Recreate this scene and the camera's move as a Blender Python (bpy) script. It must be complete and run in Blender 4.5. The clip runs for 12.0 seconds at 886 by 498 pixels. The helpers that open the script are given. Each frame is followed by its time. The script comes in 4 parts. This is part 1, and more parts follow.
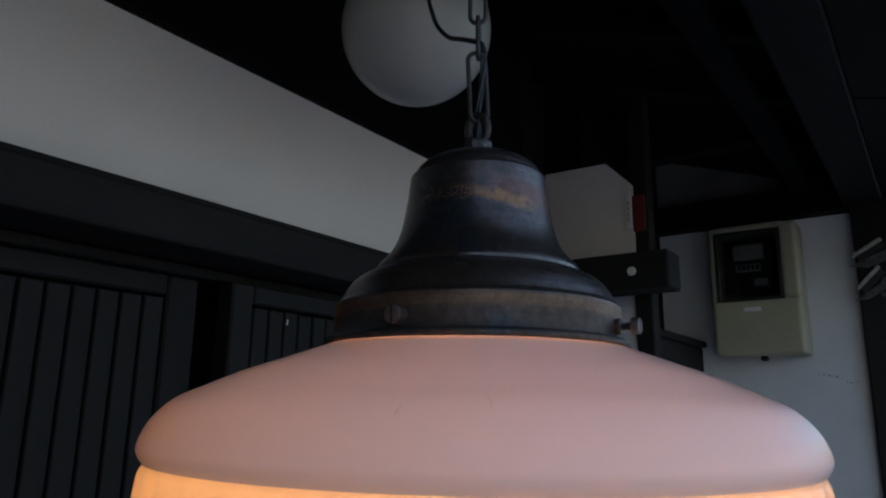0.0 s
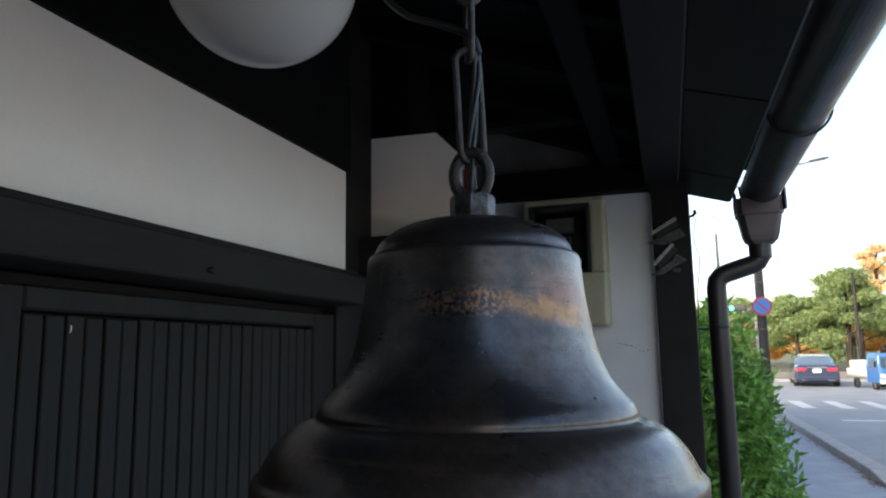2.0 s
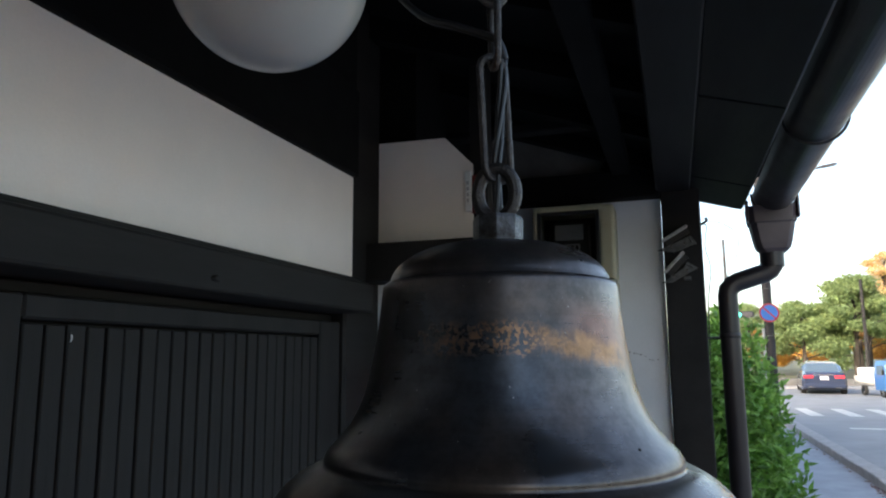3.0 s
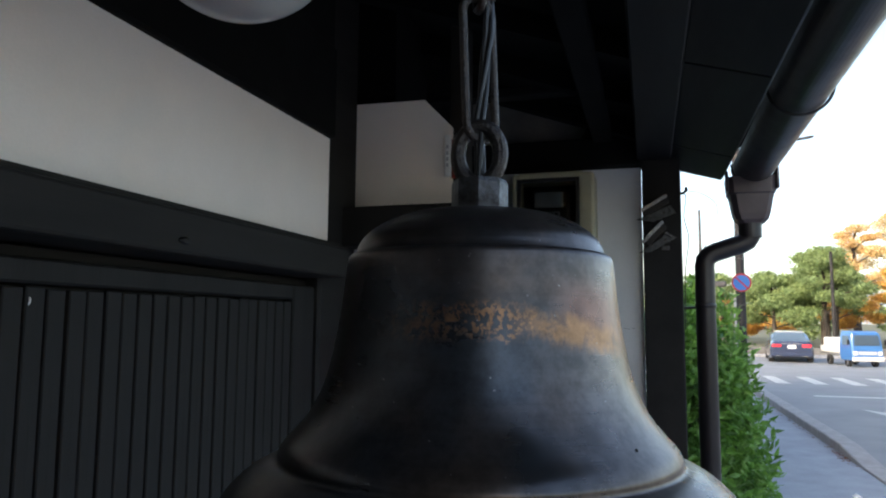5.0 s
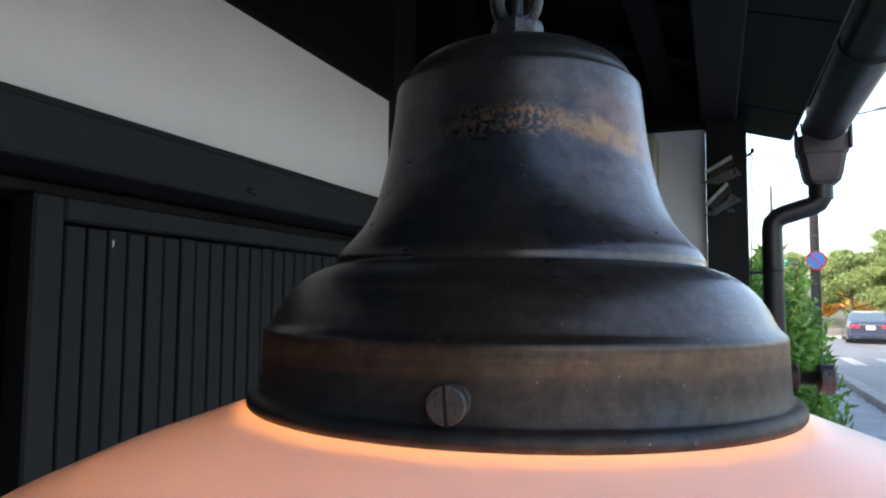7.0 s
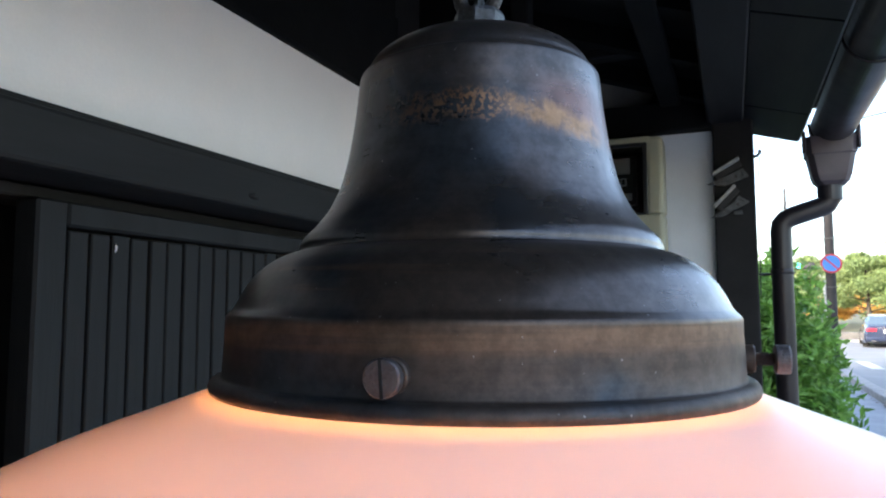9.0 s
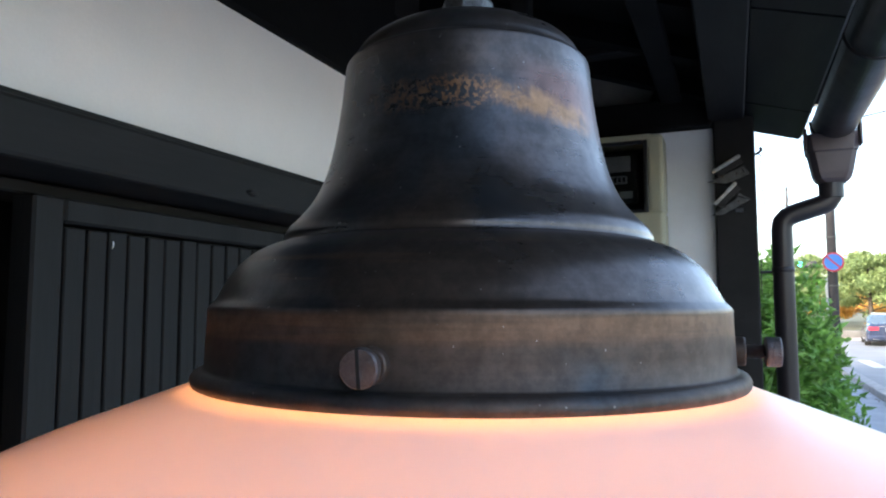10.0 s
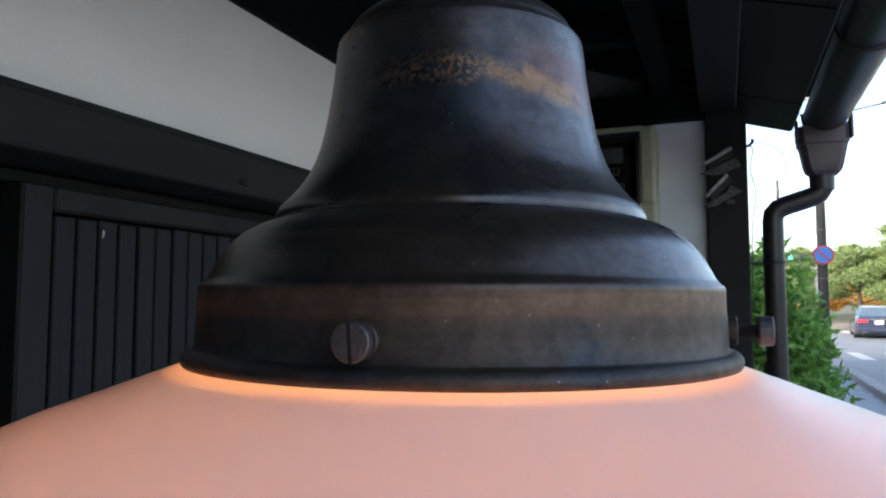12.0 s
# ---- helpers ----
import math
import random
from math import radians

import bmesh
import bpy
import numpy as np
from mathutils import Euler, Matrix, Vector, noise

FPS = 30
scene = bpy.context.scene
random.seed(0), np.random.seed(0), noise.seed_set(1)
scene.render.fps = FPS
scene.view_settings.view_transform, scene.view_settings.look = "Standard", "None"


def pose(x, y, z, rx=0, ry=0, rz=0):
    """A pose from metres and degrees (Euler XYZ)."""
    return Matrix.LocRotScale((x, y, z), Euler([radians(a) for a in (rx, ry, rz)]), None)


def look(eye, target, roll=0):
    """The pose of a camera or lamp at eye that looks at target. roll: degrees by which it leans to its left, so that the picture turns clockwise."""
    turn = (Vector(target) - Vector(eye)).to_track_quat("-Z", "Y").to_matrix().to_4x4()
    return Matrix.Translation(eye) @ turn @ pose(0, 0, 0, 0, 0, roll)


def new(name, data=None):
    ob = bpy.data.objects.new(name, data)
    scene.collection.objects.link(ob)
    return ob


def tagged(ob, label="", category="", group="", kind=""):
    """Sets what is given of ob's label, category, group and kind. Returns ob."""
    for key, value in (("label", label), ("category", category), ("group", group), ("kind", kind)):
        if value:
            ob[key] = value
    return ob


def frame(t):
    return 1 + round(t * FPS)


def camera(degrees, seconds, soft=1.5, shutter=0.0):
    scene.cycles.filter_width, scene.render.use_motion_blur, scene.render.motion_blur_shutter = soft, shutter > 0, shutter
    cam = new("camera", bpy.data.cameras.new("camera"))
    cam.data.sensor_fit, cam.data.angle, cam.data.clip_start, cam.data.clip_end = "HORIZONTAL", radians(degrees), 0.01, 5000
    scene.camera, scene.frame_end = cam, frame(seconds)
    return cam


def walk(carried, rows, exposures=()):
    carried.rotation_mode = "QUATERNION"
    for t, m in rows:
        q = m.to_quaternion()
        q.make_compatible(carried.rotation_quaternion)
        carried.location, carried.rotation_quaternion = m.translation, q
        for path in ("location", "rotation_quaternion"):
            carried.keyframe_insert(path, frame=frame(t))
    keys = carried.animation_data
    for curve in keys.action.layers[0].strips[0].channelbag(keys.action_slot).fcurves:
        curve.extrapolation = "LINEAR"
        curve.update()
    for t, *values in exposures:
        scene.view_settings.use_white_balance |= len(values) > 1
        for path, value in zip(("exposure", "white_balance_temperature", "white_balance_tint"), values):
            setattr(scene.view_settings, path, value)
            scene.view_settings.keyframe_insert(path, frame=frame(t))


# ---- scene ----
cam = camera(65.0, 12.0, soft=2.1)
# seconds, x, y, z, pitch, roll, yaw
ROWS = [
    (0.0, 0.1902, -0.2969, 1.7205, 12.89, -0.78, 35.34),
    (0.3, 0.1691, -0.2961, 1.7369, 11.21, -0.92, 34.33),
    (0.5, 0.1499, -0.2966, 1.7569, 10.68, -0.52, 30.90),
    (0.7, 0.1359, -0.2959, 1.7719, 10.28, 0.23, 27.21),
    (1.0, 0.1147, -0.2852, 1.7835, 9.90, 0.37, 21.91),
    (1.5, 0.0850, -0.2557, 1.7961, 8.63, 1.61, 17.99),
    (2.0, 0.0625, -0.2265, 1.8072, 8.40, 0.82, 17.96),
    (2.5, 0.0533, -0.2158, 1.8155, 8.99, 0.51, 18.84),
    (3.0, 0.0514, -0.2086, 1.8171, 8.72, 0.37, 18.37),
    (3.5, 0.0570, -0.2096, 1.8174, 8.08, -0.03, 18.06),
    (5.5, 0.0425, -0.1802, 1.8222, 5.06, -0.36, 16.27),
    (6.0, 0.0448, -0.1903, 1.8056, 4.36, -0.46, 17.85),
    (6.5, 0.0492, -0.1972, 1.7850, 4.09, -0.49, 20.06),
    (8.5, 0.0685, -0.1966, 1.7711, 4.70, -0.22, 22.84),
    (9.0, 0.0689, -0.1936, 1.7711, 4.81, 0.07, 22.54),
    (9.5, 0.0683, -0.1914, 1.7702, 4.81, 0.27, 22.55),
    (10.0, 0.0716, -0.1892, 1.7693, 4.68, 0.04, 22.67),
    (10.5, 0.0701, -0.1897, 1.7677, 4.60, 0.11, 22.43),
    (11.0, 0.0653, -0.1881, 1.7652, 4.41, 0.19, 22.13),
    (11.5, 0.0701, -0.1873, 1.7654, 4.25, 0.07, 22.13),
    (12.0, 0.0711, -0.1880, 1.7659, 4.07, 0.01, 22.04),
]
EXPOSURES = [(t, stops, kelvin, 10) for t, stops, kelvin in ((0.0, 0.92, 6300), (0.5, 1.03, 6300), (1.0, 1.7, 6700), (1.5, 1.8, 6750), (2.5, 1.8, 6750), (3.5, 2.0, 6750), (5.5, 1.75, 6700), (6.5, 1.88, 6650), (8.5, 2.52, 6450), (9.5, 2.52, 6450), (10.5, 2.45, 6450), (11.0, 2.25, 6400), (12.0, 1.9, 6350))]
walk(cam, [(t, pose(x, y, z, 90 + pitch, roll, yaw)) for t, x, y, z, pitch, roll, yaw in ROWS], EXPOSURES)

# ---- daylight: bright late-afternoon sky, the street side in soft shade ----
SUN_EL, SUN_AZ = radians(24), radians(215)
world = bpy.data.worlds.new("sky")
scene.world = world
world.use_nodes = True
wn = world.node_tree.nodes
sky = wn.new("ShaderNodeTexSky")
sky.sky_type, sky.sun_disc, sky.sun_elevation, sky.sun_rotation = "NISHITA", False, SUN_EL, SUN_AZ
sky.dust_density, sky.air_density, sky.ozone_density = 3.0, 1.0, 1.0
world.node_tree.links.new(sky.outputs[0], wn["Background"].inputs[0])
wn["Background"].inputs[1].default_value = 0.15
sun_data = bpy.data.lights.new("sun", "SUN")
sun_data.energy, sun_data.angle, sun_data.color = 1.1, radians(12), (1.0, 0.93, 0.82)
sun = new("sun", sun_data)
sun.matrix_world = look((math.sin(SUN_AZ) * 50, math.cos(SUN_AZ) * 50, math.tan(SUN_EL) * 50), (0, 0, 0))


# ---- materials ----
def node(nt, kind, **values):
    n = nt.nodes.new(kind)
    for key, v in values.items():
        n.inputs[key.replace("_", " ")].default_value = v
    return n


def mat(name, colour, rough=0.6, metal=0.0, var=0.25, scale=30.0, fine=300.0, bump=0.15, stretch=(1, 1, 1), second=None, coat=0.0, island=False, spec=0.5):
    """A surface with a colour, mottling at two scales, grain relief and uneven gloss."""
    m = bpy.data.materials.new(name)
    m.use_nodes = True
    nt = m.node_tree
    b = nt.nodes["Principled BSDF"]
    link = nt.links.new
    tc = nt.nodes.new("ShaderNodeTexCoord")
    mp = nt.nodes.new("ShaderNodeMapping")
    mp.inputs["Scale"].default_value = stretch
    link(tc.outputs["Object"], mp.inputs[0])
    big = node(nt, "ShaderNodeTexNoise", Scale=scale, Detail=5.0, Roughness=0.6)
    small = node(nt, "ShaderNodeTexNoise", Scale=fine, Detail=3.0, Roughness=0.6)
    link(mp.outputs[0], big.inputs["Vector"])
    link(mp.outputs[0], small.inputs["Vector"])
    ramp = nt.nodes.new("ShaderNodeMapRange")
    ramp.inputs["From Min"].default_value, ramp.inputs["From Max"].default_value = 0.3, 0.7
    link(big.outputs["Fac"], ramp.inputs["Value"])
    mix = nt.nodes.new("ShaderNodeMix")
    mix.data_type = "RGBA"
    other = second or tuple(c * (1 - var) for c in colour)
    mix.inputs[6].default_value, mix.inputs[7].default_value = (*colour, 1), (*other, 1)
    link(ramp.outputs[0], mix.inputs[0])
    hsv = nt.nodes.new("ShaderNodeHueSaturation")
    link(mix.outputs[2], hsv.inputs["Color"])
    vr = nt.nodes.new("ShaderNodeMapRange")
    vr.inputs["To Min"].default_value, vr.inputs["To Max"].default_value = 1 - var * 0.6, 1 + var * 0.6
    if island:
        geo = nt.nodes.new("ShaderNodeNewGeometry")
        link(geo.outputs["Random Per Island"], vr.inputs["Value"])
    else:
        link(small.outputs["Fac"], vr.inputs["Value"])
    link(vr.outputs[0], hsv.inputs["Value"])
    link(hsv.outputs[0], b.inputs["Base Color"])
    rr = nt.nodes.new("ShaderNodeMapRange")
    rr.inputs["To Min"].default_value, rr.inputs["To Max"].default_value = max(rough - 0.12, 0.02), min(rough + 0.12, 1)
    link(big.outputs["Fac"], rr.inputs["Value"])
    link(rr.outputs[0], b.inputs["Roughness"])
    b.inputs["Metallic"].default_value = metal
    b.inputs["Specular IOR Level"].default_value = spec
    b.inputs["Coat Weight"].default_value = coat
    if bump:
        bp = node(nt, "ShaderNodeBump", Strength=bump, Distance=0.002)
        link(small.outputs["Fac"], bp.inputs["Height"])
        link(bp.outputs[0], b.inputs["Normal"])
    return m


def glow(name, colour, strength):
    m = bpy.data.materials.new(name)
    m.use_nodes = True
    b = m.node_tree.nodes["Principled BSDF"]
    b.inputs["Base Color"].default_value = (*colour, 1)
    b.inputs["Emission Color"].default_value, b.inputs["Emission Strength"].default_value = (*colour, 1), strength
    return m


def glass_mat(name, colour, rough=0.05):
    m = bpy.data.materials.new(name)
    m.use_nodes = True
    nt = m.node_tree
    nt.nodes.remove(nt.nodes["Principled BSDF"])
    clear, shine, fr, mx = (nt.nodes.new("ShaderNodeBsdf" + k) if k in ("Transparent", "Glossy") else nt.nodes.new("ShaderNode" + k) for k in ("Transparent", "Glossy", "Fresnel", "MixShader"))
    clear.inputs[0].default_value, shine.inputs["Roughness"].default_value, fr.inputs["IOR"].default_value = (*colour, 1), rough, 1.4
    nt.links.new(fr.outputs[0], mx.inputs[0])
    nt.links.new(clear.outputs[0], mx.inputs[1])
    nt.links.new(shine.outputs[0], mx.inputs[2])
    nt.links.new(mx.outputs[0], nt.nodes["Material Output"].inputs[0])
    return m


def opal_mat(name, colour, inner, share, gloss_rough, thin=None, ior=1.35):
    """Opal glass: matt body that lets light through, with a weak soft gloss."""
    m = bpy.data.materials.new(name)
    m.use_nodes = True
    nt = m.node_tree
    out = nt.nodes["Material Output"]
    nt.nodes.remove(nt.nodes["Principled BSDF"])
    tc = nt.nodes.new("ShaderNodeTexCoord")
    nz = node(nt, "ShaderNodeTexNoise", Scale=14.0, Detail=4.0)
    nt.links.new(tc.outputs["Object"], nz.inputs["Vector"])
    mix = nt.nodes.new("ShaderNodeMix")
    mix.data_type = "RGBA"
    mix.inputs[6].default_value, mix.inputs[7].default_value = (*colour, 1), (*[c * 0.93 for c in colour], 1)
    nt.links.new(nz.outputs["Fac"], mix.inputs[0])
    d, t, g = nt.nodes.new("ShaderNodeBsdfDiffuse"), nt.nodes.new("ShaderNodeBsdfTranslucent"), nt.nodes.new("ShaderNodeBsdfGlossy")
    nt.links.new(mix.outputs[2], d.inputs["Color"])
    t.inputs["Color"].default_value = (*inner, 1)
    g.inputs["Roughness"].default_value = gloss_rough
    fine = node(nt, "ShaderNodeTexNoise", Scale=420.0, Detail=2.0)
    nt.links.new(tc.outputs["Object"], fine.inputs["Vector"])
    bp = node(nt, "ShaderNodeBump", Strength=0.06, Distance=0.001)
    nt.links.new(fine.outputs["Fac"], bp.inputs["Height"])
    nt.links.new(bp.outputs[0], d.inputs["Normal"])
    m1, m2 = nt.nodes.new("ShaderNodeMixShader"), nt.nodes.new("ShaderNodeMixShader")
    m1.inputs[0].default_value, fr = share, nt.nodes.new("ShaderNodeFresnel")
    fr.inputs["IOR"].default_value = ior
    if thin:
        # the blown glass is thinner towards its neck
        r0, r1, most = thin
        flat = nt.nodes.new("ShaderNodeMapping")
        flat.inputs["Scale"].default_value = (1, 1, 0)
        span = nt.nodes.new("ShaderNodeVectorMath")
        span.operation = "LENGTH"
        wall = nt.nodes.new("ShaderNodeMapRange")
        wall.interpolation_type = "SMOOTHSTEP"
        for k, v in (("From Min", r0), ("From Max", r1), ("To Min", most), ("To Max", share)):
            wall.inputs[k].default_value = v
        nt.links.new(tc.outputs["Object"], flat.inputs[0])
        nt.links.new(flat.outputs[0], span.inputs[0])
        nt.links.new(span.outputs["Value"], wall.inputs["Value"])
        nt.links.new(wall.outputs[0], m1.inputs[0])
    nt.links.new(d.outputs[0], m1.inputs[1])
    nt.links.new(t.outputs[0], m1.inputs[2])
    nt.links.new(fr.outputs[0], m2.inputs[0])
    nt.links.new(m1.outputs[0], m2.inputs[1])
    nt.links.new(g.outputs[0], m2.inputs[2])
    nt.links.new(m2.outputs[0], out.inputs[0])
    return m


def leaf_mat(name, colour, second, rough, scale, share):
    """Leaves of uneven green that let part of the daylight through."""
    m = mat(name, colour, rough, var=0.5, scale=scale, fine=60, bump=0.0, second=second, island=True)
    nt = m.node_tree
    b, out = nt.nodes["Principled BSDF"], nt.nodes["Material Output"]
    t, mx = nt.nodes.new("ShaderNodeBsdfTranslucent"), nt.nodes.new("ShaderNodeMixShader")
    nt.links.new(b.inputs["Base Color"].links[0].from_socket, t.inputs["Color"])
    mx.inputs[0].default_value = share
    nt.links.new(b.outputs[0], mx.inputs[1])
    nt.links.new(t.outputs[0], mx.inputs[2])
    nt.links.new(mx.outputs[0], out.inputs[0])
    return m


def bronze_mat():
    """Dark oxidised copper: near-black skin with rubbed brown rings and a bare, pitted patch round the neck."""
    m = bpy.data.materials.new("aged_copper")
    m.use_nodes = True
    nt = m.node_tree
    b = nt.nodes["Principled BSDF"]
    link = nt.links.new
    tc = nt.nodes.new("ShaderNodeTexCoord")
    sep = nt.nodes.new("ShaderNodeSeparateXYZ")
    link(tc.outputs["Object"], sep.inputs[0])

    def math_(op, a, c=None, d=None):
        n = nt.nodes.new("ShaderNodeMath")
        n.operation = op
        for i, v in enumerate((a, c, d)):
            if v is None:
                continue
            if isinstance(v, (int, float)):
                n.inputs[i].default_value = v
            else:
                link(v, n.inputs[i])
        return n.outputs[0]

    def rng(v, a, c, lo=0.0, hi=1.0):
        n = nt.nodes.new("ShaderNodeMapRange")
        n.interpolation_type = "SMOOTHSTEP"
        for k, x in (("From Min", a), ("From Max", c), ("To Min", lo), ("To Max", hi)):
            n.inputs[k].default_value = x
        link(v, n.inputs["Value"])
        return n.outputs[0]

    def noise_(scale, stretch=(1, 1, 1), detail=4.0, rough=0.55):
        mp = nt.nodes.new("ShaderNodeMapping")
        mp.inputs["Scale"].default_value = stretch
        link(tc.outputs["Object"], mp.inputs[0])
        n = node(nt, "ShaderNodeTexNoise", Scale=scale, Detail=detail, Roughness=rough)
        link(mp.outputs[0], n.inputs["Vector"])
        return n.outputs["Fac"]

    z = sep.outputs["Z"]
    angle = math_("ARCTAN2", sep.outputs["Y"], sep.outputs["X"])
    rings = noise_(60, (0.25, 0.25, 6))
    cloud = noise_(38, (1, 1, 1), 6)
    pits = noise_(850, (1, 1, 0.9), 3)
    # band of bare copper that climbs a little towards the house side of the neck
    mid = math_("ADD", math_("MULTIPLY", angle, -0.0027), 0.0676)
    wob = math_("MULTIPLY", math_("SUBTRACT", noise_(70, (1, 1, 0.5), 8, 0.72), 0.5), 0.016)
    dist = math_("ABSOLUTE", math_("SUBTRACT", z, math_("ADD", mid, wob)))
    band = rng(dist, 0.0010, 0.0050, 0.95, 0)
    side = rng(angle, -0.42, -0.12, 1, 0)
    side2 = rng(angle, -2.1, -1.2, 0, 1)
    speck = rng(angle, -1.2, -0.85, 0, 1)
    pitted = math_("MAXIMUM", speck, rng(pits, 0.48, 0.54))
    worn = rng(noise_(230, (1, 1, 1), 6, 0.7), 0.34, 0.54, 0.2, 1.0)
    patch = math_("MULTIPLY", math_("MULTIPLY", math_("MULTIPLY", band, worn), pitted), math_("MULTIPLY", side, side2))
    # rubbed ring under the shoulder and on top of the collar
    ring1 = math_("MULTIPLY", rng(math_("ABSOLUTE", math_("SUBTRACT", z, 0.0150)), 0.0018, 0.0040, 1, 0), rng(rings, 0.34, 0.6, 0.3, 1))
    ring2 = math_("MULTIPLY", rng(math_("ABSOLUTE", math_("SUBTRACT", z, 0.028)), 0.002, 0.009, 1, 0), rng(rings, 0.5, 0.72))
    low = math_("MULTIPLY", rng(z, 0.003, 0.03, 0.75, 0.25), rng(cloud, 0.38, 0.66))

    def blend(f, a, c):
        n = nt.nodes.new("ShaderNodeMix")
        n.data_type = "RGBA"
        link(f, n.inputs[0])
        for i, v in ((6, a), (7, c)):
            if isinstance(v, tuple):
                n.inputs[i].default_value = (*v, 1)
            else:
                link(v, n.inputs[i])
        return n.outputs[2]

    col = blend(rng(noise_(17, (1, 1, 1.2), 5), 0.4, 0.6), (0.052, 0.060, 0.070), (0.094, 0.071, 0.058))
    # brown tarnish on the street flank, its colour also lightened for mirrored sky
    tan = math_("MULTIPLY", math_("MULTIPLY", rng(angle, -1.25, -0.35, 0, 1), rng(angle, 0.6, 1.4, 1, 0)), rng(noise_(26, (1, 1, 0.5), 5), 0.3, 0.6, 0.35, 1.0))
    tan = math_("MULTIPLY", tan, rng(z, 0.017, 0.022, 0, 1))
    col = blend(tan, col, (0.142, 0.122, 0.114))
    # the house-side flank's shade is put into the colour as near-black
    house_shade = math_("MULTIPLY", rng(angle, -2.5, -1.55, 1, 0), rng(noise_(20, (1, 1, 0.7), 5), 0.25, 0.6, 0.45, 0.85))
    house_shade = math_("MAXIMUM", house_shade, math_("MULTIPLY", rng(angle, 1.2, 2.0, 0, 1), 0.7))
    col = blend(house_shade, col, (0.040, 0.033, 0.030))
    # reddish heat stain over the bare band
    rust = math_("MULTIPLY", math_("MULTIPLY", rng(angle, -1.0, -0.55, 0, 1), rng(angle, 0.2, 0.8, 1, 0)), rng(math_("ABSOLUTE", math_("SUBTRACT", z, math_("ADD", mid, 0.004))), 0.002, 0.011, 0.8, 0))
    col = blend(rust, col, (0.20, 0.104, 0.080))
    col = blend(low, col, (0.098, 0.072, 0.060))
    col = blend(math_("MULTIPLY", math_("ADD", ring1, math_("MULTIPLY", ring2, 0.85)), 0.85), col, (0.19, 0.120, 0.080))
    col = blend(math_("MULTIPLY", patch, 0.95), col, (0.36, 0.195, 0.10))
    dust = rng(noise_(900, (1, 1, 1), 1), 0.775, 0.80)
    col = blend(math_("MULTIPLY", dust, 0.6), col, (0.4, 0.38, 0.36))
    mott = nt.nodes.new("ShaderNodeHueSaturation")
    link(col, mott.inputs["Color"])
    streak = noise_(90, (0.12, 0.12, 5), 5, 0.7)
    link(math_("MULTIPLY", rng(noise_(210, (1, 1, 1), 6, 0.7), 0.3, 0.7, 0.76, 1.24), rng(streak, 0.3, 0.7, 0.92, 1.08)), mott.inputs["Value"])
    link(mott.outputs[0], b.inputs["Base Color"])
    b.inputs["Metallic"].default_value = 0.74
    b.inputs["Specular IOR Level"].default_value = 0.5
    b.inputs["Specular Tint"].default_value = (0.94, 0.92, 0.92, 1)
    rough = math_("ADD", math_("ADD", rng(cloud, 0.3, 0.7, 0.25, 0.35), rng(z, 0.016, 0.020, 0.22, 0)), rng(streak, 0.3, 0.7, -0.01, 0.015))
    link(math_("ADD", rough, math_("MULTIPLY", patch, 0.12)), b.inputs["Roughness"])
    h = math_("ADD", math_("MULTIPLY", noise_(700, (0.3, 0.3, 1.5), 3), 0.5), math_("MULTIPLY", patch, -0.5))
    bp = node(nt, "ShaderNodeBump", Strength=0.06, Distance=0.0005)
    link(h, bp.inputs["Height"])
    link(bp.outputs[0], b.inputs["Normal"])
    return m


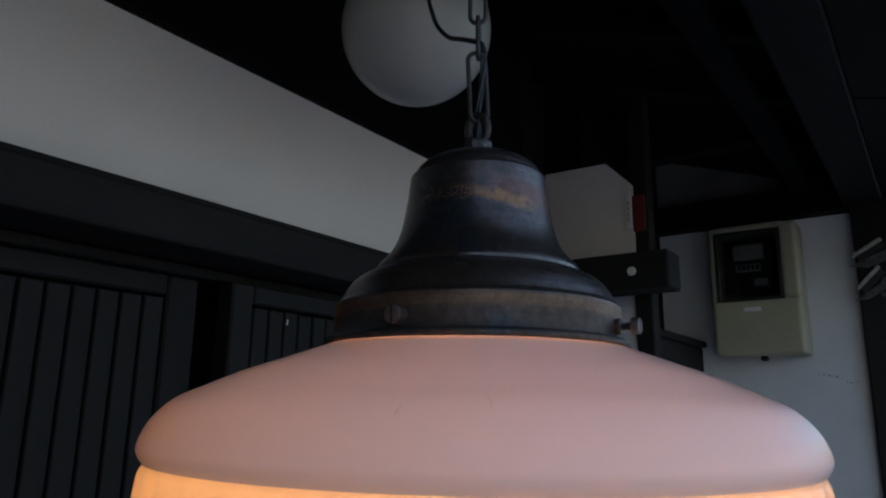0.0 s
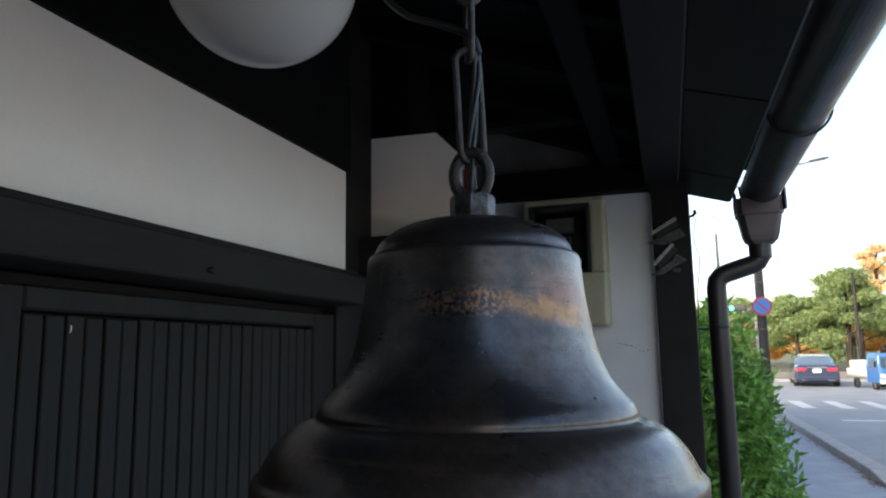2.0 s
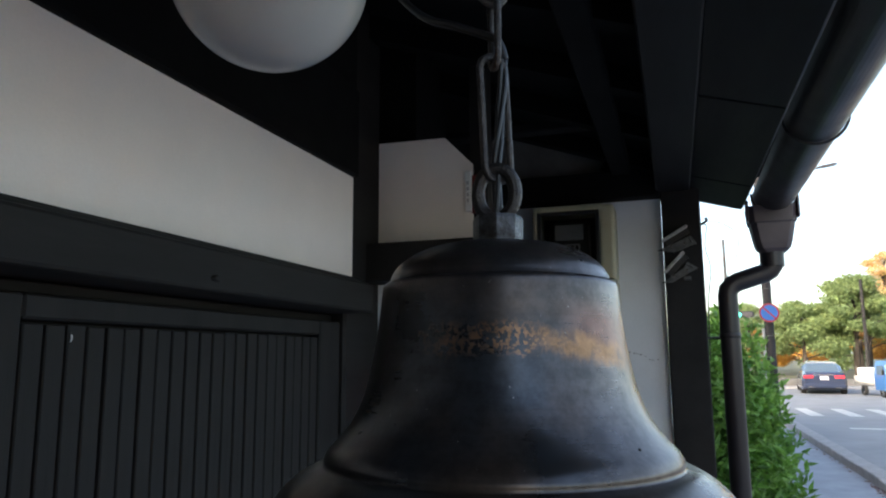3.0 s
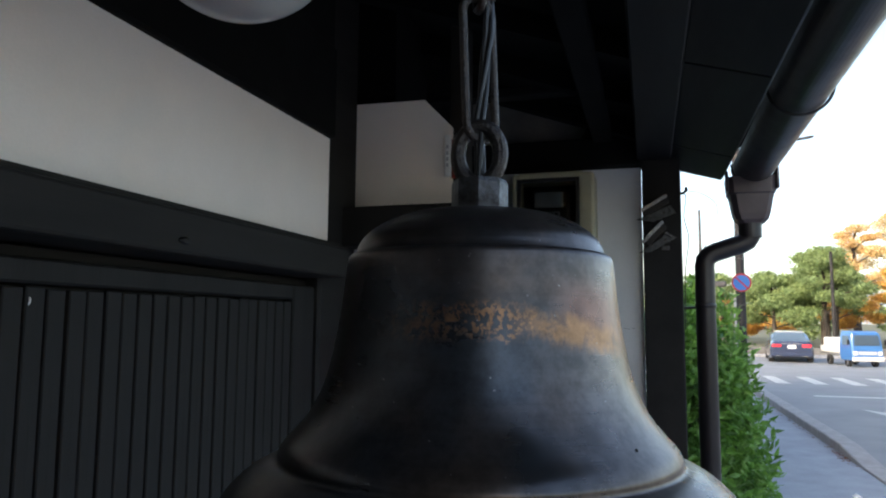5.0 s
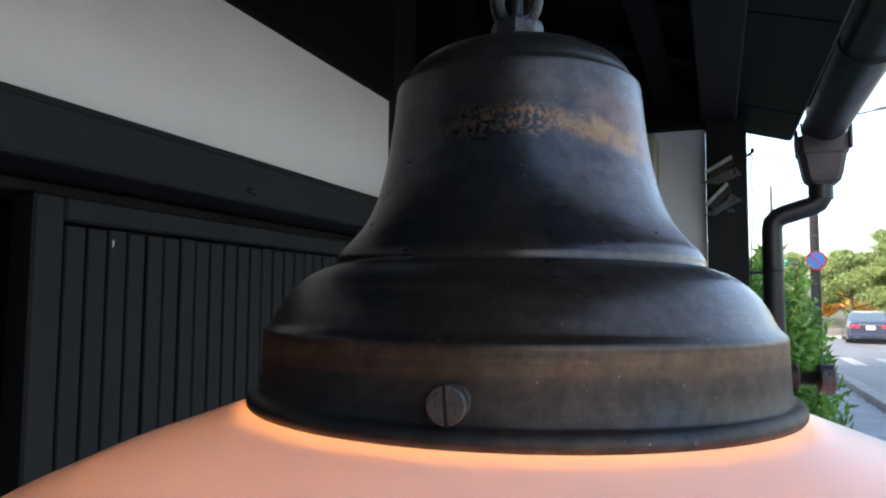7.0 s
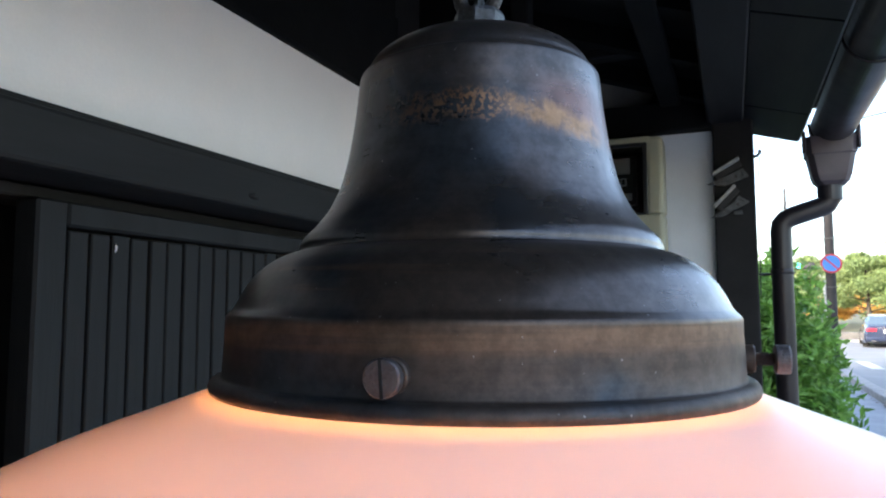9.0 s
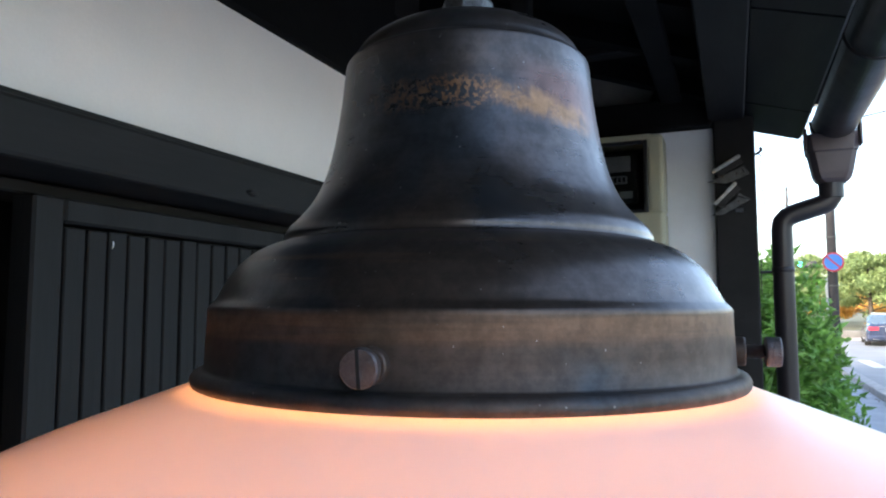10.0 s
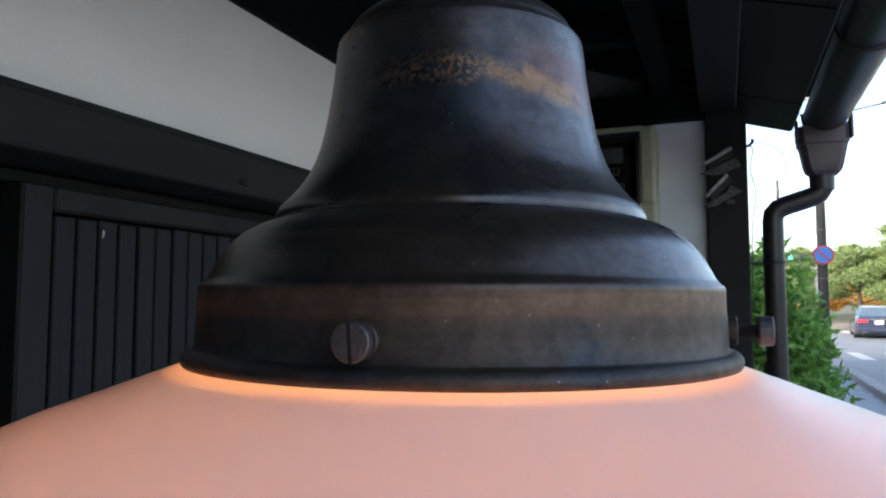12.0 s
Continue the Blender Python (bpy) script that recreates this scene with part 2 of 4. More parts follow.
M = {
    "plaster": mat("white_plaster", (0.825, 0.765, 0.72), 0.9, var=0.07, scale=5, fine=260, bump=0.12),
    "plaster_end": mat("weathered_plaster", (0.66, 0.68, 0.70), 0.9, var=0.10, scale=6, fine=240, bump=0.2),
    "wood": mat("black_stained_wood", (0.0116, 0.0104, 0.0099), 0.7, spec=0.3, var=0.35, scale=14, fine=160, bump=0.25, stretch=(1, 0.12, 1)),
    "slat": mat("black_slat_wood", (0.0104, 0.0095, 0.0091), 0.7, spec=0.3, var=0.35, scale=16, fine=170, bump=0.25, stretch=(1, 1, 0.1)),
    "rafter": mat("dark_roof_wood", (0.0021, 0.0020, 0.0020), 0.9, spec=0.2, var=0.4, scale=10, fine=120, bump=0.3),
    "soffit": mat("dark_painted_board", (0.0092, 0.0084, 0.0094), 0.6, spec=0.18, var=0.5, scale=8, fine=150, bump=0.15, stretch=(1, 0.15, 1)),
    "gutter": mat("dark_brown_gutter", (0.019, 0.0155, 0.0175), 0.38, var=0.2, scale=20, fine=300, bump=0.05),
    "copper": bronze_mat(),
    "iron": mat("worn_iron", (0.085, 0.074, 0.067), 0.42, 0.85, var=0.5, scale=160, fine=900, bump=0.4, second=(0.05, 0.045, 0.045)),
    "nut": mat("worn_nut_metal", (0.125, 0.13, 0.14), 0.42, 0.75, var=0.45, scale=210, fine=900, bump=0.4, second=(0.030, 0.024, 0.021)),
    "screw": mat("dull_screw_metal", (0.15, 0.138, 0.142), 0.45, 0.8, var=0.35, scale=260, fine=1200, bump=0.35, second=(0.12, 0.10, 0.10)),
    "dark": mat("black_slot", (0.01, 0.01, 0.01), 0.8, bump=0),
    "cable": mat("black_flex", (0.016, 0.016, 0.018), 0.4, var=0.2, scale=90, fine=900, bump=0.1),
    "shade": opal_mat("pink_opal_glass", (0.79, 0.79, 0.855), (0.96, 0.58, 0.38), 0.18, 0.3, (0.0752, 0.081, 0.52), 1.25),
    "skirtglass": opal_mat("ribbed_opal_glass", (0.90, 0.84, 0.85), (0.97, 0.64, 0.36), 0.62, 0.28),
    "globe": opal_mat("white_opal_glass", (0.50, 0.50, 0.485), (0.7, 0.7, 0.68), 0.15, 0.06),
    "bulb": glow("warm_bulb", (1.0, 0.62, 0.30), 6.0),
    "cream": mat("olive_cream_plastic", (0.40, 0.38, 0.265), 0.5, var=0.12, scale=12, fine=220, bump=0.05),
    "grey": mat("grey_plastic", (0.40, 0.41, 0.42), 0.5, var=0.15, bump=0.05),
    "white": mat("white_label", (0.75, 0.75, 0.74), 0.6, var=0.08, bump=0.0),
    "black": mat("black_plastic", (0.012, 0.012, 0.013), 0.4, var=0.2, bump=0.05),
    "window": glass_mat("meter_window", (0.78, 0.80, 0.80)),
    "steel": mat("galvanised_bracket", (0.5, 0.51, 0.5), 0.5, 0.6, var=0.35, scale=60, fine=500, bump=0.2, second=(0.25, 0.24, 0.22)),
    "dullsteel": mat("dull_zinc_plate", (0.12, 0.125, 0.125), 0.55, 0.5, var=0.4, scale=60, fine=500, bump=0.2, second=(0.05, 0.05, 0.05)),
    "red": mat("red_paint", (0.40, 0.022, 0.025), 0.5, var=0.15, bump=0.0),
    "darkred": mat("dark_red_plate", (0.15, 0.014, 0.010), 0.5, var=0.2, bump=0.0),
    # gable plaster, darkened in its colour for the shade under the roof
    "plaster_shade": mat("shade_grey_plaster", (0.16, 0.16, 0.155), 0.9, var=0.3, scale=6, fine=200, bump=0.2, second=(0.08, 0.08, 0.08)),
    "asphalt": mat("asphalt", (0.235, 0.248, 0.262), 0.85, var=0.2, scale=0.8, fine=60, bump=0.2),
    "pave": mat("pavement_asphalt", (0.285, 0.318, 0.36), 0.85, var=0.22, scale=2.5, fine=28, bump=0.3),
    "kerb": mat("kerb_concrete", (0.33, 0.325, 0.33), 0.85, var=0.25, scale=4, fine=90, bump=0.4),
    "paint": mat("road_paint", (0.55, 0.55, 0.54), 0.7, var=0.3, scale=6, fine=60, bump=0.2),
    "soil": mat("park_soil", (0.15, 0.13, 0.085), 0.95, var=0.3, scale=0.4, fine=12, bump=0.4, second=(0.10, 0.11, 0.05)),
    "stone": mat("low_stone_wall", (0.16, 0.155, 0.15), 0.9, var=0.4, scale=3, fine=30, bump=0.5),
    "bark": mat("bark", (0.075, 0.060, 0.050), 0.9, var=0.4, scale=8, fine=60, bump=0.6, stretch=(1, 1, 0.25)),
    "leaf": leaf_mat("shrub_leaf", (0.20, 0.38, 0.065), (0.065, 0.17, 0.03), 0.42, 6, 0.36),
    "pine": leaf_mat("pine_needles", (0.155, 0.235, 0.10), (0.215, 0.275, 0.10), 0.75, 0.9, 0.25),
    "orange": mat("orange_leaves", (0.44, 0.19, 0.055), 0.7, var=0.45, scale=0.8, fine=20, bump=0.0, second=(0.58, 0.36, 0.07), island=True),
    "lime": mat("yellow_green_leaves", (0.30, 0.30, 0.08), 0.7, var=0.45, scale=0.7, fine=20, bump=0.0, second=(0.46, 0.36, 0.09), island=True),
    "yellow": mat("pale_autumn_leaves", (0.58, 0.47, 0.21), 0.7, var=0.4, scale=0.6, fine=20, bump=0.0, second=(0.55, 0.30, 0.12), island=True),
    "litter": mat("dead_leaves", (0.20, 0.085, 0.05), 0.8, var=0.4, scale=3, fine=40, bump=0.0, second=(0.14, 0.09, 0.06), island=True),
    "concrete": mat("pole_concrete", (0.019, 0.017, 0.018), 0.8, var=0.25, scale=4, fine=60, bump=0.2),
    "palepole": mat("pale_pole_paint", (0.62, 0.62, 0.60), 0.6, var=0.15, scale=5, fine=50, bump=0.05),
    "carpaint": mat("dark_navy_car_paint", (0.020, 0.032, 0.075), 0.22, 0.3, var=0.1, bump=0.0, coat=0.8),
    "carroof": mat("sky_pale_roof_paint", (0.45, 0.47, 0.50), 0.25, 0.5, var=0.1, bump=0.0, coat=0.8),
    "truckblue": mat("blue_truck_paint", (0.035, 0.14, 0.36), 0.35, 0.0, var=0.15, bump=0.0, coat=0.3),
    "carglass": mat("dark_car_glass", (0.09, 0.13, 0.17), 0.08, 0.0, var=0.1, bump=0.0, spec=0.8),
    "tyre": mat("tyre_rubber", (0.02, 0.02, 0.02), 0.8, var=0.2, bump=0.1),
    "tail": mat("red_tail_light", (0.65, 0.03, 0.05), 0.25, var=0.1, bump=0.0),
    "chrome": mat("chrome", (0.7, 0.7, 0.7), 0.15, 1.0, var=0.05, bump=0.0),
    # the haze of distance is mixed into this pale blue-grey
    "hill": mat("far_hill", (0.36, 0.42, 0.47), 1.0, var=0.1, scale=0.01, fine=0.1, bump=0.0),
    "signblue": mat("enamel_sign_blue", (0.010, 0.115, 0.42), 0.45, var=0.08, bump=0.0),
    "signred": mat("enamel_sign_red", (0.27, 0.012, 0.03), 0.45, var=0.08, bump=0.0),
    "darksteel": mat("dark_grey_pole_paint", (0.05, 0.048, 0.052), 0.6, 0.0, var=0.2, scale=5, fine=50, bump=0.05),
    "hopper": mat("plum_brown_plastic", (0.085, 0.066, 0.074), 0.42, var=0.2, scale=20, fine=300, bump=0.05),
    "green": glow("green_signal", (0.05, 0.75, 0.55), 2.0),
}


# ---- mesh helpers ----
def link_mesh(name, me, material, parent=None, label="", smooth=False):
    if material is not None:
        me.materials.append(material)
    if smooth:
        me.polygons.foreach_set("use_smooth", [True] * len(me.polygons))
    ob = new(name, me)
    ob.parent = parent
    if label:
        tagged(ob, label)
    return ob


def part(name, bm, material, parent=None, label="", smooth=False):
    """Links a bmesh as one mesh object under a thing or a part."""
    me = bpy.data.meshes.new(name)
    bmesh.ops.recalc_face_normals(bm, faces=bm.faces)
    bm.to_mesh(me)
    bm.free()
    return link_mesh(name, me, material, parent, label, smooth)


def empty(name, label, category, group="", at=(0, 0, 0)):
    ob = new(name)
    ob.location = at
    ob.empty_display_size = 0.05
    return tagged(ob, label, category, group)


def add_box(bm, lo, hi, bevel=0.0, m=None, seg=1):
    c = [(a + b) / 2 for a, b in zip(lo, hi)]
    s = [abs(b - a) for a, b in zip(lo, hi)]
    vs = bmesh.ops.create_cube(bm, size=1.0, matrix=Matrix.Translation(c) @ Matrix.Diagonal((*s, 1)))["verts"]
    if bevel:
        es = list({e for v in vs for e in v.link_edges})
        r = bmesh.ops.bevel(bm, geom=es, offset=min(bevel, min(s) * 0.45), segments=seg, affect="EDGES", profile=0.5)
        vs = list({v for f in r["faces"] for v in f.verts} | {v for v in vs if v.is_valid})
    if m is not None:
        bmesh.ops.transform(bm, matrix=m, verts=vs)
    return vs


def box(lo, hi, bevel=0.0, m=None, seg=1):
    bm = bmesh.new()
    add_box(bm, lo, hi, bevel, m, seg)
    return bm


def lathe(profile, seg=96, flute=None, m=None):
    """A turned body round z from (radius, height) pairs; flute(angle, i) scales the radius."""
    bm = bmesh.new()
    rings = []
    for i, (r, z) in enumerate(profile):
        ring = []
        for k in range(seg):
            a = 2 * math.pi * k / seg
            q = r * (flute(a, i) if flute else 1)
            ring.append(bm.verts.new((q * math.cos(a), q * math.sin(a), z)))
        rings.append(ring)
    for a, b in zip(rings, rings[1:]):
        for k in range(seg):
            bm.faces.new((a[k], a[(k + 1) % seg], b[(k + 1) % seg], b[k]))
    if m is not None:
        bmesh.ops.transform(bm, matrix=m, verts=bm.verts)
    return bm


def smooth_profile(pts, n=6):
    """Catmull-Rom through (r, z) pairs."""
    out = []
    p = [pts[0], *pts, pts[-1]]
    for i in range(1, len(p) - 2):
        for k in range(n):
            t = k / n
            row = []
            for c in (0, 1):
                a, b, d, e = p[i - 1][c], p[i][c], p[i + 1][c], p[i + 2][c]
                row.append(0.5 * (2 * b + (d - a) * t + (2 * a - 5 * b + 4 * d - e) * t * t + (3 * b - a - 3 * d + e) * t ** 3))
            out.append(tuple(row))
    return out + [pts[-1]]


def tube(path, radius, seg=12, closed=False, bm=None, caps=True):
    """A round bar along a path; radius may be a list."""
    bm = bm or bmesh.new()
    path = [Vector(p) for p in path]
    n = len(path)
    radii = radius if isinstance(radius, (list, tuple)) else [radius] * n
    up = None
    rings = []
    for i, p in enumerate(path):
        a = path[(i - 1) % n] if closed or i else p
        b = path[(i + 1) % n] if closed or i < n - 1 else p
        t = (b - a).normalized()
        if up is None:
            up = Vector((0, 0, 1)) if abs(t.z) < 0.9 else Vector((1, 0, 0))
        side = t.cross(up).normalized()
        up = side.cross(t).normalized()
        rings.append([bm.verts.new(p + radii[i] * (math.cos(2 * math.pi * k / seg) * side + math.sin(2 * math.pi * k / seg) * up)) for k in range(seg)])
    pairs = list(zip(rings, rings[1:])) + ([(rings[-1], rings[0])] if closed else [])
    for a, b in pairs:
        for k in range(seg):
            bm.faces.new((a[k], a[(k + 1) % seg], b[(k + 1) % seg], b[k]))
    if not closed and caps:
        bm.faces.new(rings[0])
        bm.faces.new(rings[-1])
    return bm


def prism(outline, y0, y1, axis="y"):
    """A slab from an outline of (x, z) between two y (or (y, z) between two x)."""
    bm = bmesh.new()
    def put(a, b, w):
        return bm.verts.new((a, w, b) if axis == "y" else (w, a, b))
    one = [put(a, b, y0) for a, b in outline]
    two = [put(a, b, y1) for a, b in outline]
    bm.faces.new(one)
    bm.faces.new(two[::-1])
    n = len(one)
    for k in range(n):
        bm.faces.new((one[k], two[k], two[(k + 1) % n], one[(k + 1) % n]))
    return bm


def bend(points, n=8):
    """A smooth curve through 3D points."""
    pts = [Vector(p) for p in points]
    p = [pts[0], *pts, pts[-1]]
    out = []
    for i in range(1, len(p) - 2):
        for k in range(n):
            t = k / n
            a, b, d, e = p[i - 1], p[i], p[i + 1], p[i + 2]
            out.append(0.5 * (2 * b + (d - a) * t + (2 * a - 5 * b + 4 * d - e) * t * t + (3 * b - a - 3 * d + e) * t ** 3))
    return out + [pts[-1]]


def leaf_mesh(name, centres, length, width, rng, droop=0.3, rise=0.0):
    """Many small folded leaves, one mesh."""
    n = len(centres)
    a = rng.uniform(0, 2 * np.pi, n)
    tilt = rng.uniform(-0.9, 0.9, n) + rise
    fwd = np.stack([np.cos(a) * np.cos(tilt), np.sin(a) * np.cos(tilt), np.sin(tilt)], 1)
    ref = rng.normal(size=(n, 3))
    side = np.cross(fwd, ref)
    side /= np.linalg.norm(side, axis=1, keepdims=True)
    nor = np.cross(side, fwd)
    L = (length * rng.uniform(0.6, 1.25, n))[:, None]
    Wd = (width * rng.uniform(0.7, 1.2, n))[:, None]
    c = np.asarray(centres)
    v = np.stack([c, c + fwd * L * 0.45 + side * Wd * 0.5 + nor * Wd * 0.18, c + fwd * L - nor * L * droop * 0.5, c + fwd * L * 0.45 - side * Wd * 0.5 + nor * Wd * 0.18, c + fwd * L * 0.5], 1).reshape(-1, 3)
    base = np.arange(n)[:, None] * 5
    f = np.concatenate([base + np.array([0, 1, 4]), base + np.array([1, 2, 4]), base + np.array([4, 2, 3]), base + np.array([0, 4, 3])], 0)
    me = bpy.data.meshes.new(name)
    me.from_pydata(v.tolist(), [], f.tolist())
    return me


# ---- ground and road ----
def slab(name, lo, hi, material, label, category, bevel=0.0, kind="structure"):
    ob = part(name, box(lo, hi, bevel), material)
    return tagged(ob, label, category, kind=kind)


def sheet(x0, x1, y0, y1, z):
    bm = bmesh.new()
    bm.faces.new([bm.verts.new(p) for p in ((x0, y0, z), (x1, y0, z), (x1, y1, z), (x0, y1, z))])
    return bm


tagged(part("ground", sheet(-1500, 1500, -1500, 1500, -0.06), M["soil"]), "bare earth and dry grass of the park", "ground", kind="structure")
tagged(part("road", sheet(2.57, 12.5, -60, 41, -0.02), M["asphalt"]), "worn blue-grey asphalt street", "road", kind="structure")
tagged(part("crossing_road", sheet(-60, 90, 25.5, 40.6, -0.03), M["asphalt"]), "asphalt cross street at the junction", "road", kind="structure")
slab("pavement", (-0.75, -60, -0.2), (2.57, 23.0, 0.0), M["pave"], "grey asphalt pavement along the house", "pavement")
kerb = tagged(empty("kerb", "weathered concrete kerb raised above the pavement", "kerb"), kind="structure")
kerb_block = part("kerb_stone", box((0, 0, 0), (0.26, 0.596, 0.15), 0.02, seg=2), M["kerb"], kerb)
kerb_block.location = (2.575, 11.1, -0.02)
low_block = part("low_kerb_stone", box((0, 0, 0), (0.26, 0.596, 0.045), 0.012, seg=2), M["kerb"], kerb)
low_block.location = (2.575, 9.3, -0.02)
ramp_bm = box((0, 0, 0), (0.26, 1.196, 0.15), 0.02, seg=2)
for v in ramp_bm.verts:
    v.co.z *= 0.32 + 0.68 * max(0.0, min(1.0, v.co.y / 1.196))
part("ramp_kerb_stone", ramp_bm, M["kerb"], kerb).location = (2.575, 9.9, -0.02)
for i in range(1, 40):
    for block, step in ((kerb_block, 0.6), (low_block, -0.6)):
        if block is kerb_block and i > 20:
            continue
        o = block.copy()
        scene.collection.objects.link(o)
        o.location = block.location + Vector((random.uniform(-0.006, 0.006), step * i, random.uniform(-0.004, 0.004)))
marks = [((4.0, 19.45), (8.2, 19.75))] + [((3.72 + i * 1.05, 23.3), (4.10 + i * 1.05, 26.3)) for i in range(8)]
for (x0, y0), (x1, y1) in marks:
    o = part("road_marking", sheet(x0, x1, y0, y1, -0.014), M["paint"])
    tagged(o, "worn white painted bar on the asphalt", "road marking", "road markings", "structure")
bm = bmesh.new()
bm.faces.new([bm.verts.new((x, y, -0.014)) for x, y in ((4.35, 16.9), (5.3, 15.6), (5.05, 15.6), (5.05, 13.2), (4.85, 13.2), (4.85, 15.6), (4.6, 15.6))])
tagged(part("road_arrow", bm, M["paint"]), "white turn arrow painted on the asphalt", "road marking", kind="structure")
litter = part("paper_scrap", prism([(0, 0), (0.07, 0.0), (0.075, 0.02), (0.03, 0.045), (0.0, 0.02)], 0, 0.06), M["white"])
litter.location = (2.05, 8.2, 0.0)
tagged(litter, "crumpled white paper scrap on the pavement", "litter")

# ---- house front: left wall, doors, beam, post ----
XW = -0.553          # plaster face
XD = -0.576          # slatted door face
slab("wall_west", (XW - 0.16, -4.0, 1.945), (XW, 1.04, 2.60), M["plaster"], "white plaster band above the dark door beam", "wall")
slab("wall_inner", (-1.0, -4.0, 0.0), (-0.74, 3.0, 2.9), M["wood"], "dark inner face of the house front", "wall")
# unseen block added to keep the sun off pavement and near road
slab("shade_caster_wall", (-1.7, 3.02, 0.0), (-1.0, 17.0, 6.5), M["wood"], "tall dark block out of view, added to shade the pavement", "wall")
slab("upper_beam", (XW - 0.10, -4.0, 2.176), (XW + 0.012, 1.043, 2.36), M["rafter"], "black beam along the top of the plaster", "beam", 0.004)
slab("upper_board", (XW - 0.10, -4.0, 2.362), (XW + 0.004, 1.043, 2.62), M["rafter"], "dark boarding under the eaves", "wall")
lintel = empty("door_lintel", "black-stained wooden lintel beam over the slatted doors", "beam", at=(0, 0, 0))
part("beam", box((XW - 0.12, -4.0, 1.901), (XW + 0.042, 1.055, 1.958), 0.005, seg=2), M["wood"], lintel)
part("top_moulding", box((XW - 0.05, -4.0, 1.958), (XW + 0.026, 1.05, 1.9675), 0.003), M["wood"], lintel)
part("lower_rail", box((XW - 0.12, -4.0, 1.885), (XW - 0.045, 1.055, 1.899), 0.002), M["wood"], lintel)
part("nail_head", lathe([(0.0, 0.004), (0.004, 0.0035), (0.006, 0.0), (0.006, -0.004)], 14, m=Matrix.Translation((XW + 0.043, 0.552, 1.918)) @ Matrix.Diagonal((1, 1.9, 0.8, 1)) @ pose(0, 0, 0, 0, 90, 0)), M["wood"], lintel)
slab("corner_post", (XW - 0.16, 1.040, 0.0), (-0.566, 1.205, 2.62), M["wood"], "black-stained wooden corner post", "post", 0.006)


def slatted_door(y0, y1, xf, first, last, pitch, label):
    """A sliding door leaf: frame of stiles and rails with narrow upright boards."""
    d = empty("slatted_door", label, "door", "slatted doors", (0, 0, 0))
    top = 1.857
    part("stile", box((xf - 0.035, y0, 0.02), (xf, first - 0.002, 1.884), 0.003), M["slat"], d)
    part("stile", box((xf - 0.035, last + 0.002, 0.02), (xf, y1, 1.884), 0.003), M["slat"], d)
    part("top_rail", box((xf - 0.035, first - 0.0015, top), (xf - 0.0005, last + 0.0015, 1.884), 0.003), M["slat"], d)
    part("bottom_rail", box((xf - 0.035, first - 0.0015, 0.02), (xf - 0.0005, last + 0.0015, 0.14), 0.003), M["slat"], d)
    part("backing", box((xf - 0.034, first, 0.141), (xf - 0.022, last, top - 0.001)), M["dark"], d)
    n = round((last - first) / pitch)
    me = None
    for i in range(n):
        y = first + (last - first) * i / n
        if me is None:
            o = part("slat", box((xf - 0.020, 0.0018, 0.142), (xf - 0.003, (last - first) / n - 0.0018, top - 0.004), 0.0015), M["slat"], d)
            me = o.data
        else:
            o = new("slat", me)
            o.parent = d
        o.location = (random.uniform(-0.0008, 0.0008), y, random.uniform(-0.001, 0.001))
    return d


slatted_door(0.293, 1.038, XD, 0.331, 0.955, 0.0289, "black-stained slatted wooden sliding door, closed")
slatted_door(-0.50, 0.262, XD - 0.032, -0.46, 0.215, 0.0289, "black-stained slatted wooden sliding door set deeper")
slatted_door(-1.30, -0.505, XD, -1.26, -0.55, 0.0289, "black-stained slatted wooden sliding door, closed")
slatted_door(-2.10, -1.305, XD - 0.032, -2.06, -1.35, 0.0289, "black-stained slatted wooden sliding door set deeper")
chip = part("paint_chip", prism([(0, 0), (0.0022, 0.002), (0.0028, 0.007), (0.001, 0.009), (0.0012, 0.004)], 0, 0.0012), M["white"])
chip.matrix_world = pose(XD + 0.0001 - 0.002, 0.392, 1.834, 0, 0, 90)
tagged(chip, "small pale chip in the dark slat", "chip")

# ---- far corner: side panel, ledge, end wall, post ----
YP, YE = 1.213, 1.86
side = part("wall_side_panel", prism([(-0.70, 2.057), (-0.350, 2.057), (-0.350, 2.232), (-0.414, 2.298), (-0.70, 2.302)], YP + 0.003, YP + 0.05), M["plaster"])
tagged(side, "white plaster side panel with a clipped corner", "wall", kind="structure")
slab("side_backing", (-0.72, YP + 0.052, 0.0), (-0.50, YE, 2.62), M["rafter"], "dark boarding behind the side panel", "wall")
slab("side_lower_wall", (-0.70, YP + 0.02, 0.0), (-0.360, YP + 0.05, 2.0), M["plaster_end"], "shaded plaster below the ledge", "wall")
ledge = empty("ledge_bar", "black wooden cross bar with a round white plug", "ledge")
part("bar", box((-0.70, YP - 0.078, 1.973), (-0.252, YP + 0.002, 2.0555), 0.004), M["wood"], ledge)
part("plug", lathe([(0.0, 0.003), (0.0085, 0.003), (0.010, 0.0)], 20, m=pose(-0.332, YP - 0.079, 2.013, 90, 0, 0)), M["white"], ledge, "round white plug")
slab("corner_strut", (-0.358, YP + 0.006, 0.0), (-0.318, YP + 0.05, 2.46), M["wood"], "black upright strut at the corner", "post", 0.003)
part_wall = empty("side_partition", "low black wooden partition running to the end wall", "partition")
part("panel", box((-0.49, YP + 0.054, 0.0), (-0.388, YE - 0.003, 1.905), 0.004), M["wood"], part_wall)
part("coping", box((-0.495, YP + 0.054, 1.906), (-0.376, YE - 0.003, 1.924), 0.003), M["wood"], part_wall)
board_sign = empty("red_board", "red notice board with a white border under the bar", "notice board")
part("border", box((-0.580, YP - 0.040, 1.690), (-0.226, YP - 0.034, 1.790), 0.002), M["white"], board_sign, "white border")
